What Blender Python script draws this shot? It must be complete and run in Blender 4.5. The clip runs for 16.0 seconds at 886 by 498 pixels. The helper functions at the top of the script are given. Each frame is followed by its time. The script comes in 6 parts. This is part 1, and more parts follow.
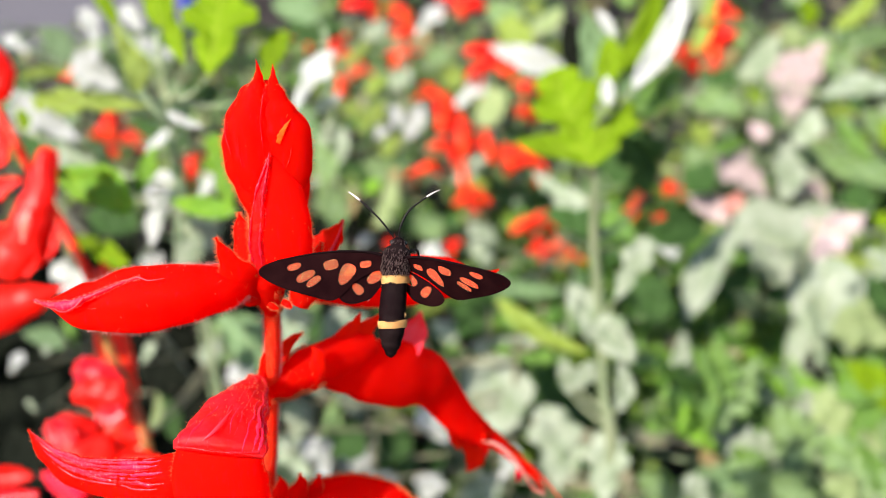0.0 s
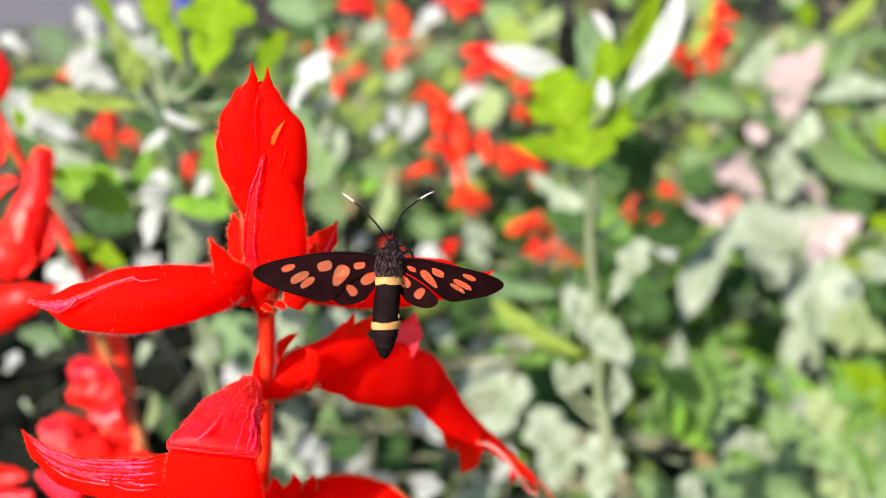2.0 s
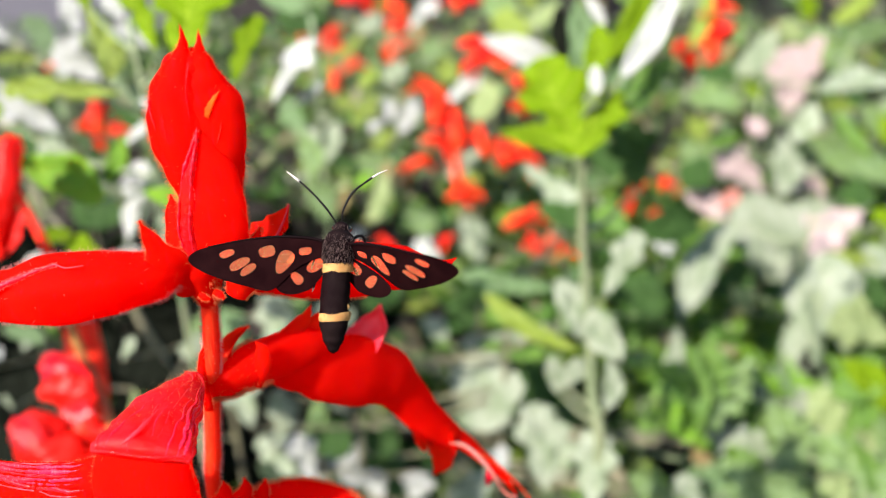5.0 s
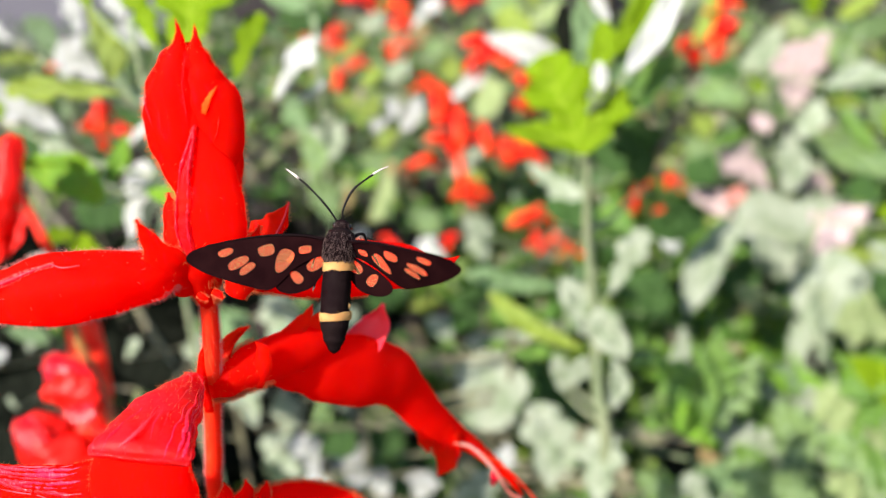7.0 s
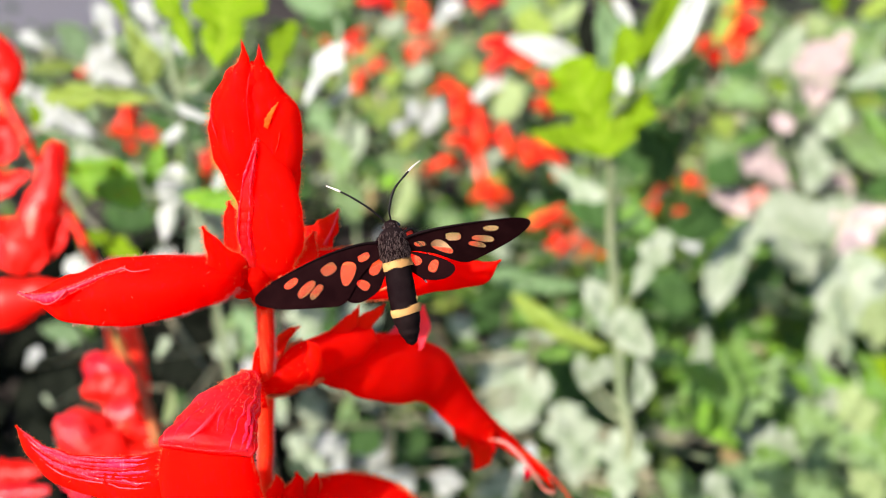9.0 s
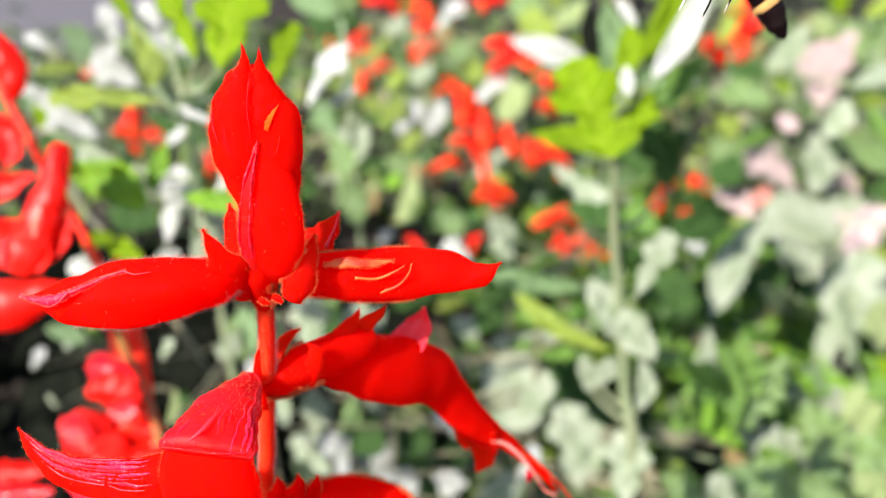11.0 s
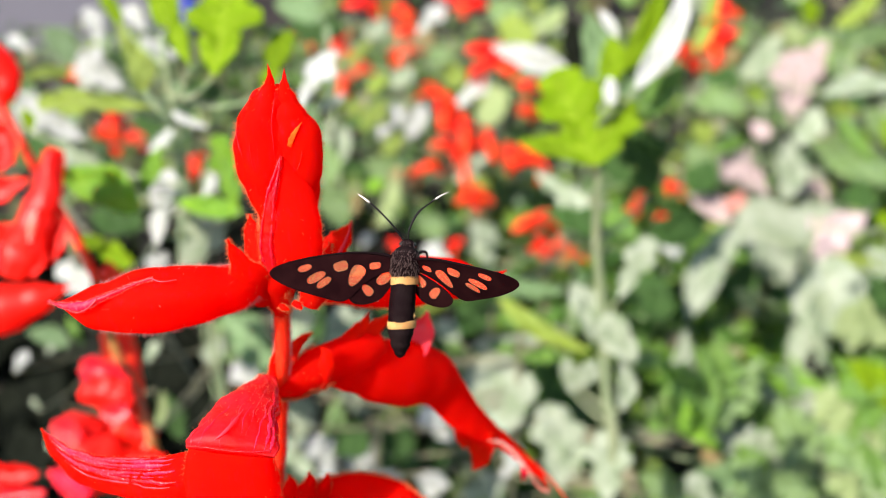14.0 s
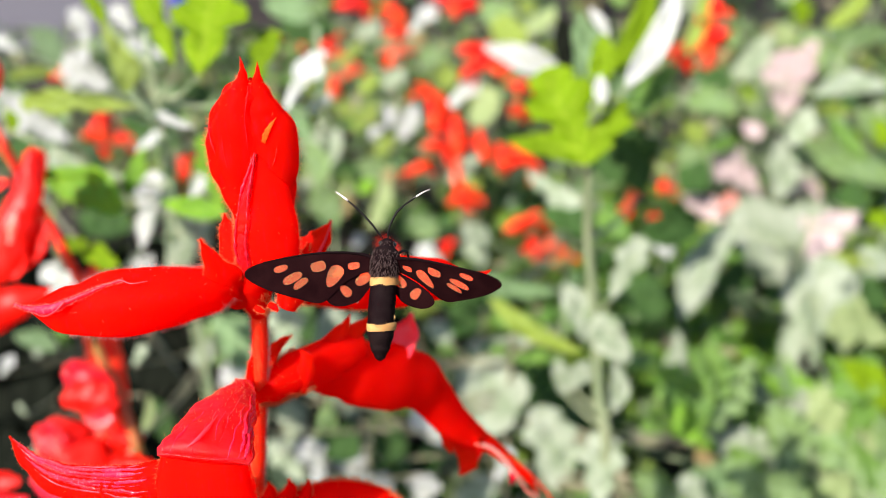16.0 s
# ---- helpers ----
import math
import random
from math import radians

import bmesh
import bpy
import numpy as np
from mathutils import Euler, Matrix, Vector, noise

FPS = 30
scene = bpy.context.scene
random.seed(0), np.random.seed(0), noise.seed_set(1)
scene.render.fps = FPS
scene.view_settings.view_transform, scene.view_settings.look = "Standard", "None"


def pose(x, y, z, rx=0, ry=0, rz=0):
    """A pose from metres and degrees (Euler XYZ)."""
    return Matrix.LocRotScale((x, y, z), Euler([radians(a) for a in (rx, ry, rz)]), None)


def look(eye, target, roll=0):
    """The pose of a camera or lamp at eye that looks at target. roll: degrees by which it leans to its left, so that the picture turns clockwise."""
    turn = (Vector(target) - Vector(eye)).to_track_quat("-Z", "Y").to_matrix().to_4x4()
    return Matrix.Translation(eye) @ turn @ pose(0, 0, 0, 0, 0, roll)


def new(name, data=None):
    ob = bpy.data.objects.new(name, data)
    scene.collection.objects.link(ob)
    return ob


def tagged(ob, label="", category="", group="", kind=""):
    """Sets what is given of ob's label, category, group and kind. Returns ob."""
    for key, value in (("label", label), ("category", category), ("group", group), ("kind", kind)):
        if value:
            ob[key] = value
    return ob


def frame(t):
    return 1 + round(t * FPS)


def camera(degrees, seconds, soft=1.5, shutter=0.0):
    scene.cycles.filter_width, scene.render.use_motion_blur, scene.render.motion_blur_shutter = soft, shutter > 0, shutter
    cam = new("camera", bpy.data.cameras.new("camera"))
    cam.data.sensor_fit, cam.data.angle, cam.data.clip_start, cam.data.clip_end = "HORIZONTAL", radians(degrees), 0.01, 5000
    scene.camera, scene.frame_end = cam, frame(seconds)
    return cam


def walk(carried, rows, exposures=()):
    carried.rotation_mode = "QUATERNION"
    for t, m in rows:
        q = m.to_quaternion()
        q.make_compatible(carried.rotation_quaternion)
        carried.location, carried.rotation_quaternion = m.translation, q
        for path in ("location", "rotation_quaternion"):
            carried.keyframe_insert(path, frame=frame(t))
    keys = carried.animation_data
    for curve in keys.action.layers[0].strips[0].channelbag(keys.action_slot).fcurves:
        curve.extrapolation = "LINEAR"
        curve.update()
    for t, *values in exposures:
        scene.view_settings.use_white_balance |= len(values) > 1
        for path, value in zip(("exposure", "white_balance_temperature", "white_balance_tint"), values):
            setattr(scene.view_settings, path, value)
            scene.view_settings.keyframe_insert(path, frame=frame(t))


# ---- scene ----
# ---------------------------------------------------------------- camera
cam = camera(62, 16.0, soft=0.5, shutter=0.3)
cam.data.dof.use_dof = True
cam.data.dof.focus_distance = 0.0985
cam.data.dof.aperture_fstop = 12.5
PATH = [
    (0, pose(0.02066, -0.10265, 0.43938, 62.995, 0.168, 0.127)),
    (0.5, pose(0.02053, -0.10190, 0.43884, 62.869, 0.158, 0.224)),
    (1, pose(0.01958, -0.10359, 0.44035, 62.878, 0.209, 0.178)),
    (1.5, pose(0.01917, -0.10349, 0.44033, 62.963, -0.006, 0.070)),
    (2, pose(0.02118, -0.10287, 0.43963, 63.059, -0.095, 0.035)),
    (2.5, pose(0.02099, -0.10252, 0.43884, 63.113, -0.087, -0.210)),
    (3, pose(0.02137, -0.10078, 0.43856, 62.992, 0.228, -0.338)),
    (3.5, pose(0.02281, -0.09896, 0.43680, 62.963, 0.068, 0.051)),
    (4, pose(0.02502, -0.09763, 0.43596, 62.927, 0.003, 0.037)),
    (6.5, pose(0.02793, -0.09386, 0.43196, 62.541, 0.153, 0.483)),
    (7, pose(0.02756, -0.09389, 0.43317, 62.666, 0.417, 0.365)),
    (7.5, pose(0.02821, -0.09600, 0.43414, 62.734, 0.762, 0.535)),
    (8, pose(0.02543, -0.09628, 0.43399, 62.736, 0.973, 0.812)),
    (8.5, pose(0.02363, -0.09742, 0.43576, 62.643, 0.898, 1.210)),
    (9, pose(0.02379, -0.09862, 0.43629, 62.703, 1.049, 1.485)),
    (11.5, pose(0.02435, -0.09835, 0.43676, 62.716, 1.223, 1.778)),
    (12, pose(0.02163, -0.10485, 0.43998, 63.385, 0.274, 0.434)),
    (12.5, pose(0.02084, -0.10202, 0.43959, 63.243, 0.196, 0.338)),
    (13, pose(0.02066, -0.10265, 0.43938, 62.995, 0.168, 0.127)),
    (13.5, pose(0.02053, -0.10190, 0.43884, 62.869, 0.158, 0.224)),
    (14, pose(0.01958, -0.10359, 0.44035, 62.878, 0.209, 0.178)),
    (14.5, pose(0.01917, -0.10349, 0.44033, 62.963, -0.006, 0.070)),
    (15, pose(0.02118, -0.10287, 0.43963, 63.059, -0.095, 0.035)),
    (15.5, pose(0.02099, -0.10252, 0.43884, 63.113, -0.087, -0.210)),
    (16, pose(0.02137, -0.10078, 0.43856, 62.992, 0.228, -0.338)),
]
walk(cam, PATH, [(0.0, 1.14, 6700, 14.5), (8.6, 1.14, 6700, 14.5), (9.1, 1.22, 6700, 14.5), (11.5, 1.22, 6700, 14.5), (11.9, 1.14, 6700, 14.5), (16.0, 1.14, 6700, 14.5)])

# ---------------------------------------------------------------- light
SUN_TO = Vector((-0.54, -0.56, 0.63)).normalized()
world = bpy.data.worlds.new("sky")
scene.world = world
world.use_nodes = True
wn = world.node_tree.nodes
sky = wn.new("ShaderNodeTexSky")
sky.sky_type = "NISHITA"
sky.sun_disc = False
sky.sun_elevation = math.asin(SUN_TO.z)
sky.sun_rotation = math.atan2(SUN_TO.x, SUN_TO.y)
wn["Background"].inputs[1].default_value = 0.12
world.node_tree.links.new(sky.outputs[0], wn["Background"].inputs[0])
sun = new("sun", bpy.data.lights.new("sun", "SUN"))
sun.data.energy = 4.9
sun.data.angle = radians(0.6)
sun.data.color = (1.0, 0.95, 0.88)
sun.matrix_world = look(SUN_TO * 3, (0, 0, 0))
scene.view_settings.exposure = 1.1


# ---------------------------------------------------------------- materials
def material(name, base, rough=0.5, spec=0.5, glow=0.0, glow_col=None, second=None, scale=900.0, bump=0.12, island=None,
             sheen=0.0, depth=0.0, veins=None, streak=None, streak_scale=(400, 400, 60)):
    """Principled surface with two scales of variation; glow: share of light let through the sheet; island: second colour picked per piece."""
    m = bpy.data.materials.new(name)
    m.use_nodes = True
    n, l = m.node_tree.nodes, m.node_tree.links
    p, out = n["Principled BSDF"], n["Material Output"]
    p.inputs["Roughness"].default_value = rough
    p.inputs["Specular IOR Level"].default_value = spec
    if depth:
        p.inputs["Subsurface Weight"].default_value = 0.75
        p.inputs["Subsurface Radius"].default_value = (1.0, 0.12, 0.08)
        p.inputs["Subsurface Scale"].default_value = depth
    if sheen:
        p.inputs["Sheen Weight"].default_value = sheen
        p.inputs["Sheen Roughness"].default_value = 0.4
    tc = n.new("ShaderNodeTexCoord")
    big, fine = n.new("ShaderNodeTexNoise"), n.new("ShaderNodeTexNoise")
    big.inputs["Scale"].default_value = scale * 0.12
    fine.inputs["Scale"].default_value = scale
    fine.inputs["Detail"].default_value = 4
    for t in (big, fine):
        l.new(tc.outputs["Object"], t.inputs["Vector"])
    col = n.new("ShaderNodeMix")
    col.data_type = "RGBA"
    col.inputs[6].default_value = (*base, 1)
    col.inputs[7].default_value = (*(second or [c * 0.72 for c in base]), 1)
    r = n.new("ShaderNodeMapRange")
    r.inputs[1].default_value, r.inputs[2].default_value = 0.38, 0.66
    l.new(big.outputs[0], r.inputs[0])
    l.new(r.outputs[0], col.inputs[0])
    last = col.outputs[2]
    if island:
        ob, geo = n.new("ShaderNodeObjectInfo"), n.new("ShaderNodeNewGeometry")
        add = n.new("ShaderNodeMath")
        add.operation = "ADD"
        l.new(ob.outputs["Random"], add.inputs[0])
        l.new(geo.outputs["Random Per Island"], add.inputs[1])
        fr = n.new("ShaderNodeMath")
        fr.operation = "FRACT"
        l.new(add.outputs[0], fr.inputs[0])
        ramp = n.new("ShaderNodeValToRGB")
        stops = ramp.color_ramp.elements
        while len(stops) < len(island):
            stops.new(0.5)
        for e, (at, c) in zip(stops, island):
            e.position, e.color = at, (*c, 1)
        l.new(fr.outputs[0], ramp.inputs[0])
        mix = n.new("ShaderNodeMix")
        mix.data_type = "RGBA"
        mix.inputs[0].default_value = 0.85
        l.new(ramp.outputs[0], mix.inputs[7])
        l.new(last, mix.inputs[6])
        last = mix.outputs[2]
    if streak:
        mp = n.new("ShaderNodeMapping")
        mp.inputs["Scale"].default_value = streak_scale
        st = n.new("ShaderNodeTexNoise")
        st.inputs["Scale"].default_value = 3.0
        st.inputs["Detail"].default_value = 3
        l.new(tc.outputs["Object"], mp.inputs[0])
        l.new(mp.outputs[0], st.inputs["Vector"])
        sr = n.new("ShaderNodeMapRange")
        sr.inputs[1].default_value, sr.inputs[2].default_value, sr.inputs[4].default_value = 0.56, 0.75, 0.75
        l.new(st.outputs[0], sr.inputs[0])
        sm = n.new("ShaderNodeMix")
        sm.data_type = "RGBA"
        sm.inputs[7].default_value = (*streak, 1)
        l.new(sr.outputs[0], sm.inputs[0])
        l.new(last, sm.inputs[6])
        last = sm.outputs[2]
    if veins:  # midrib and slanting side veins, in the leaf's own space
        sep, ab = n.new("ShaderNodeSeparateXYZ"), n.new("ShaderNodeMath")
        ab.operation = "ABSOLUTE"
        l.new(tc.outputs["Object"], sep.inputs[0])
        l.new(sep.outputs[0], ab.inputs[0])
        slant, wave, cut, rib, both = (n.new("ShaderNodeMath") for _ in range(5))
        slant.operation, slant.inputs[1].default_value = "MULTIPLY_ADD", -0.5
        l.new(ab.outputs[0], slant.inputs[0])
        l.new(sep.outputs[1], slant.inputs[2])
        wave.operation, wave.inputs[1].default_value = "PINGPONG", 0.08
        l.new(slant.outputs[0], wave.inputs[0])
        cut.operation, cut.inputs[1].default_value = "LESS_THAN", 0.010
        l.new(wave.outputs[0], cut.inputs[0])
        rib.operation, rib.inputs[1].default_value = "LESS_THAN", 0.014
        l.new(ab.outputs[0], rib.inputs[0])
        both.operation = "MAXIMUM"
        l.new(cut.outputs[0], both.inputs[0])
        l.new(rib.outputs[0], both.inputs[1])
        share, vm = n.new("ShaderNodeMath"), n.new("ShaderNodeMix")
        share.operation, share.inputs[1].default_value = "MULTIPLY", 0.7
        l.new(both.outputs[0], share.inputs[0])
        vm.data_type = "RGBA"
        vm.inputs[7].default_value = (*veins, 1)
        l.new(share.outputs[0], vm.inputs[0])
        l.new(last, vm.inputs[6])
        which, span, tone = n.new("ShaderNodeObjectInfo"), n.new("ShaderNodeMapRange"), n.new("ShaderNodeHueSaturation")
        span.inputs[3].default_value, span.inputs[4].default_value = 0.78, 1.24  # no two leaves are quite alike
        l.new(which.outputs["Random"], span.inputs[0])
        l.new(span.outputs[0], tone.inputs["Value"])
        l.new(vm.outputs[2], tone.inputs["Color"])
        last = tone.outputs[0]
    l.new(last, p.inputs["Base Color"])
    b = n.new("ShaderNodeBump")
    b.inputs["Strength"].default_value = bump
    b.inputs["Distance"].default_value = 0.2 / scale
    l.new(fine.outputs[0], b.inputs["Height"])
    l.new(b.outputs[0], p.inputs["Normal"])
    if glow:
        tr = n.new("ShaderNodeBsdfTranslucent")
        if glow_col:
            tr.inputs[0].default_value = (*glow_col, 1)
        else:
            l.new(last, tr.inputs[0])
        ms = n.new("ShaderNodeMixShader")
        ms.inputs[0].default_value = glow
        l.new(p.outputs[0], ms.inputs[1])
        l.new(tr.outputs[0], ms.inputs[2])
        l.new(ms.outputs[0], out.inputs[0])
    return m


red = material("red_petal", (0.96, 0.0050, 0.0006), 0.7, 0.03, 0.42, (1.0, 0.008, 0.0), (0.93, 0.004, 0.001), 1500, 0.08, depth=0.02,
               streak=(0.90, 0.006, 0.018), streak_scale=(700, 700, 90))
red_deep = material("red_stem_skin", (0.80, 0.014, 0.004), 0.45, 0.25, 0.15, (0.95, 0.04, 0.0), (0.80, 0.04, 0.008), 1500, 0.12, depth=0.003,
                    streak=(0.75, 0.10, 0.03), streak_scale=(1600, 1600, 50))
# the pale streaks put glints on the crinkles into the colour
pink = material("pink_petal_face", (0.88, 0.007, 0.045), 0.5, 0.3, 0.25, (0.95, 0.02, 0.05), (0.88, 0.004, 0.012), 900, 0.8,
                streak=(0.90, 0.16, 0.27), streak_scale=(1500, 1500, 350))
pale_pink = material("pale_pink_rim", (0.90, 0.055, 0.085), 0.35, 0.5, 0.3, (1.0, 0.08, 0.09), (0.90, 0.012, 0.02), 1300, 0.9)
rosy = material("rosy_petal", (0.93, 0.008, 0.010), 0.3, 0.4, 0.30, (1.0, 0.014, 0.006), (0.90, 0.010, 0.035), 1800, 0.45, depth=0.004,
                streak=(0.86, 0.05, 0.09), streak_scale=(900, 900, 120))
rosy_soft = material("crinkled_petal", (0.94, 0.008, 0.003), 0.5, 0.15, 0.38, (1.0, 0.012, 0.002), (0.90, 0.010, 0.022), 1500, 0.6, depth=0.012,
                     streak=(0.90, 0.022, 0.04), streak_scale=(1300, 1300, 500))
red_orange = material("orange_red_petal", (0.88, 0.060, 0.010), 0.5, 0.2, 0.35, (1.0, 0.12, 0.01), (0.80, 0.03, 0.008), 300, 0.1)
red_far = material("red_far_petal", (0.90, 0.010, 0.002), 0.42, 0.25, 0.35, (1.0, 0.015, 0.0), (0.70, 0.01, 0.006), 300, 0.1)
hair_mat = material("petal_hair", (0.92, 0.22, 0.085), 0.5, 0.2, 0.5, (1.0, 0.42, 0.18), None, 2000, 0.0)
hair_pale = material("pale_hair", (0.80, 0.25, 0.24), 0.4, 0.5, 0.4, (0.9, 0.6, 0.5), None, 2000, 0.0)
orange_mat = material("orange_patch", (0.90, 0.16, 0.008), 0.6, 0.1, 0.3, None, (0.9, 0.05, 0.004), 1800, 0.3)
dry = material("dry_stamen", (0.78, 0.15, 0.03), 0.5, 0.4, 0.3, None, (0.85, 0.03, 0.006), 2600, 0.5)
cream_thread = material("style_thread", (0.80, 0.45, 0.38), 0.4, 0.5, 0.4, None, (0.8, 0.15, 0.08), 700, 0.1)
wing_dark = material("wing_scale", (0.006, 0.0014, 0.0018), 0.8, 0.012, 0.0, None, (0.010, 0.0027, 0.003), 2600, 0.4)
wing_vein = material("wing_vein", (0.005, 0.0015, 0.002), 0.7, 0.05, 0.0, None, None, 2600, 0.2)
body_dark = material("body_fur", (0.0045, 0.0013, 0.0019), 0.7, 0.04, 0.0, None, (0.009, 0.005, 0.005), 2600, 0.6)
fur_brown = material("thorax_fur", (0.055, 0.028, 0.026), 0.45, 0.35, 0.15, None, (0.24, 0.145, 0.125), 500, 0.3)
band_mat = material("cream_band", (0.47, 0.27, 0.095), 0.65, 0.12, 0.0, None, (0.35, 0.18, 0.06), 2600, 0.5)
antenna_mat = material("antenna", (0.005, 0.004, 0.004), 0.6, 0.15, 0.0, None, None, 2600, 0.2)
white_mat = material("white_tip", (0.70, 0.64, 0.58), 0.5, 0.4, 0.0, None, None, 2600, 0.2)
eye_mat = material("eye", (0.01, 0.008, 0.008), 0.2, 0.6, 0.0, None, None, 2600, 0.1)
leaf_g = material("green_leaf", (0.10, 0.21, 0.020), 0.45, 0.35, 0.35, (0.24, 0.46, 0.01), (0.06, 0.15, 0.03), 22, 0.3, streak=(0.16, 0.30, 0.08), streak_scale=(4, 4, 4), veins=(0.22, 0.34, 0.08))
lime = material("young_leaf", (0.135, 0.235, 0.003), 0.6, 0.08, 0.42, (0.33, 0.50, 0.003), (0.11, 0.195, 0.004), 22, 0.3, streak=(0.24, 0.35, 0.01), streak_scale=(4, 4, 4), veins=(0.27, 0.37, 0.03))
bright = material("bright_leaf", (0.15, 0.31, 0.010), 0.5, 0.2, 0.38, (0.34, 0.62, 0.02), (0.09, 0.22, 0.03), 22, 0.3, veins=(0.26, 0.40, 0.06))
# dark green leaves; in gaps between plants this colour also paints the shade
deep = material("dark_green_shade_tone", (0.028, 0.070, 0.014), 0.6, 0.12, 0.15, (0.08, 0.20, 0.02), (0.018, 0.045, 0.011), 22, 0.3, veins=(0.05, 0.10, 0.025))
pale = material("silver_leaf", (0.23, 0.275, 0.18), 0.45, 0.40, 0.15, (0.4, 0.5, 0.25), (0.12, 0.18, 0.09), 22, 0.3, veins=(0.30, 0.34, 0.23))
grey = material("grey_leaf", (0.075, 0.135, 0.05), 0.5, 0.3, 0.22, (0.24, 0.42, 0.1), (0.10, 0.18, 0.075), 22, 0.3, veins=(0.20, 0.28, 0.15))
# near-black green: the deep shade between the plants is put into the colour
shade_toned = material("shade_toned_leaf", (0.0075, 0.0095, 0.006), 0.8, 0.03, 0.03, (0.03, 0.05, 0.015), (0.005, 0.006, 0.004), 60, 0.2)
silver = material("pale_silver_leaf", (0.30, 0.345, 0.26), 0.5, 0.25, 0.15, (0.36, 0.46, 0.24), (0.12, 0.175, 0.085), 22, 0.4, veins=(0.27, 0.31, 0.21))
tan_leaf = material("tan_leaf", (0.24, 0.175, 0.07), 0.7, 0.2, 0.2, None, (0.20, 0.16, 0.08), 22, 0.4)
cream_leaf = material("cream_green_leaf", (0.22, 0.28, 0.12), 0.5, 0.25, 0.25, (0.4, 0.5, 0.18), (0.15, 0.21, 0.075), 22, 0.3, veins=(0.28, 0.33, 0.17))
olive_leaf = material("olive_leaf", (0.17, 0.235, 0.025), 0.5, 0.3, 0.35, (0.42, 0.52, 0.04), (0.15, 0.22, 0.035), 22, 0.3, veins=(0.30, 0.38, 0.10))
sage_leaf = material("sage_green_leaf", (0.105, 0.175, 0.045), 0.5, 0.25, 0.25, (0.26, 0.46, 0.1), (0.13, 0.21, 0.085), 22, 0.3, veins=(0.24, 0.32, 0.18))
rosy_leaf = material("rosy_dry_leaf", (0.48, 0.16, 0.13), 0.6, 0.2, 0.2, None, (0.40, 0.22, 0.18), 22, 0.4)
# pale leaves: the sun's glare on them is put into this white
white_leaf = material("white_leaf", (0.37, 0.385, 0.375), 0.45, 0.4, 0.1, (0.5, 0.55, 0.42), (0.20, 0.225, 0.18), 22, 0.3, veins=(0.33, 0.35, 0.30))
bed_mat = material("bed_leaf", (0.05, 0.13, 0.03), 0.40, 0.55, 0.30, None, (0.09, 0.20, 0.03), 60, 0.2,
                   island=((0.0, (0.03, 0.08, 0.02)), (0.22, (0.06, 0.15, 0.025)), (0.4, (0.12, 0.23, 0.03)), (0.53, (0.22, 0.29, 0.03)), (0.60, (0.20, 0.15, 0.085)), (0.68, (0.22, 0.19, 0.12)), (0.74, (0.15, 0.21, 0.075)), (0.9, (0.20, 0.25, 0.14)), (1.0, (0.34, 0.36, 0.26))))
bed_green = material("bed_green_leaf", (0.05, 0.13, 0.03), 0.45, 0.4, 0.30, None, (0.09, 0.20, 0.03), 60, 0.2,
                     island=((0.0, (0.02, 0.06, 0.015)), (0.3, (0.045, 0.12, 0.02)), (0.6, (0.10, 0.22, 0.025)), (0.8, (0.17, 0.28, 0.03)), (1.0, (0.24, 0.31, 0.14))))
stem_g = material("green_stem", (0.17, 0.25, 0.12), 0.5, 0.4, 0.0, None, (0.27, 0.30, 0.18), 500, 0.3)
stem_pale = material("pale_green_stem", (0.12, 0.155, 0.08), 0.5, 0.3, 0.0, None, (0.16, 0.18, 0.10), 400, 0.3)
stem_b = material("woody_stem", (0.20, 0.19, 0.11), 0.6, 0.3, 0.0, None, (0.13, 0.12, 0.08), 400, 0.4)
stem_brown = material("brown_stem", (0.26, 0.11, 0.02), 0.5, 0.3, 0.0, None, (0.30, 0.05, 0.015), 500, 0.3)
soil = material("soil", (0.026, 0.021, 0.019), 0.9, 0.1, 0.0, None, (0.04, 0.033, 0.03), 60, 0.8)
paving = material("grey_paving", (0.10, 0.092, 0.10), 0.8, 0.3, 0.0, None, (0.095, 0.09, 0.10), 25, 0.4)
dry_leaf = material("dry_leaf", (0.47, 0.375, 0.36), 0.8, 0.2, 0.15, None, (0.43, 0.33, 0.32), 16, 0.6, veins=(0.50, 0.40, 0.37))
blue_mat = material("blue_plastic", (0.03, 0.06, 0.42), 0.4, 0.5, 0.0, None, None, 60, 0.1)

# wing window: a thin membrane with few scales: mostly clear, and milky where the sun strikes it from either side
def film(name, cream, clear, milky):
    m = bpy.data.materials.new(name)
    m.use_nodes = True
    n, l = m.node_tree.nodes, m.node_tree.links
    p = n["Principled BSDF"]
    p.inputs["Roughness"].default_value = 0.45
    p.inputs["Specular IOR Level"].default_value = 0.2
    t, tl, both, x, no, mr = (n.new("ShaderNode" + k) for k in ("BsdfTransparent", "BsdfTranslucent", "MixShader", "MixShader", "TexNoise", "MapRange"))
    t.inputs[0].default_value = (*clear, 1)
    tl.inputs[0].default_value = p.inputs["Base Color"].default_value = (*cream, 1)
    both.inputs[0].default_value = 0.6
    no.inputs["Scale"].default_value = 1400
    mr.inputs[1].default_value, mr.inputs[2].default_value = 0.35, 0.65
    mr.inputs[3].default_value, mr.inputs[4].default_value = milky * 0.8, milky * 1.2
    l.new(no.outputs[0], mr.inputs[0])
    l.new(p.outputs[0], both.inputs[1])
    l.new(tl.outputs[0], both.inputs[2])
    l.new(mr.outputs[0], x.inputs[0])
    l.new(t.outputs[0], x.inputs[1])
    l.new(both.outputs[0], x.inputs[2])
    l.new(x.outputs[0], n["Material Output"].inputs[0])
    return m


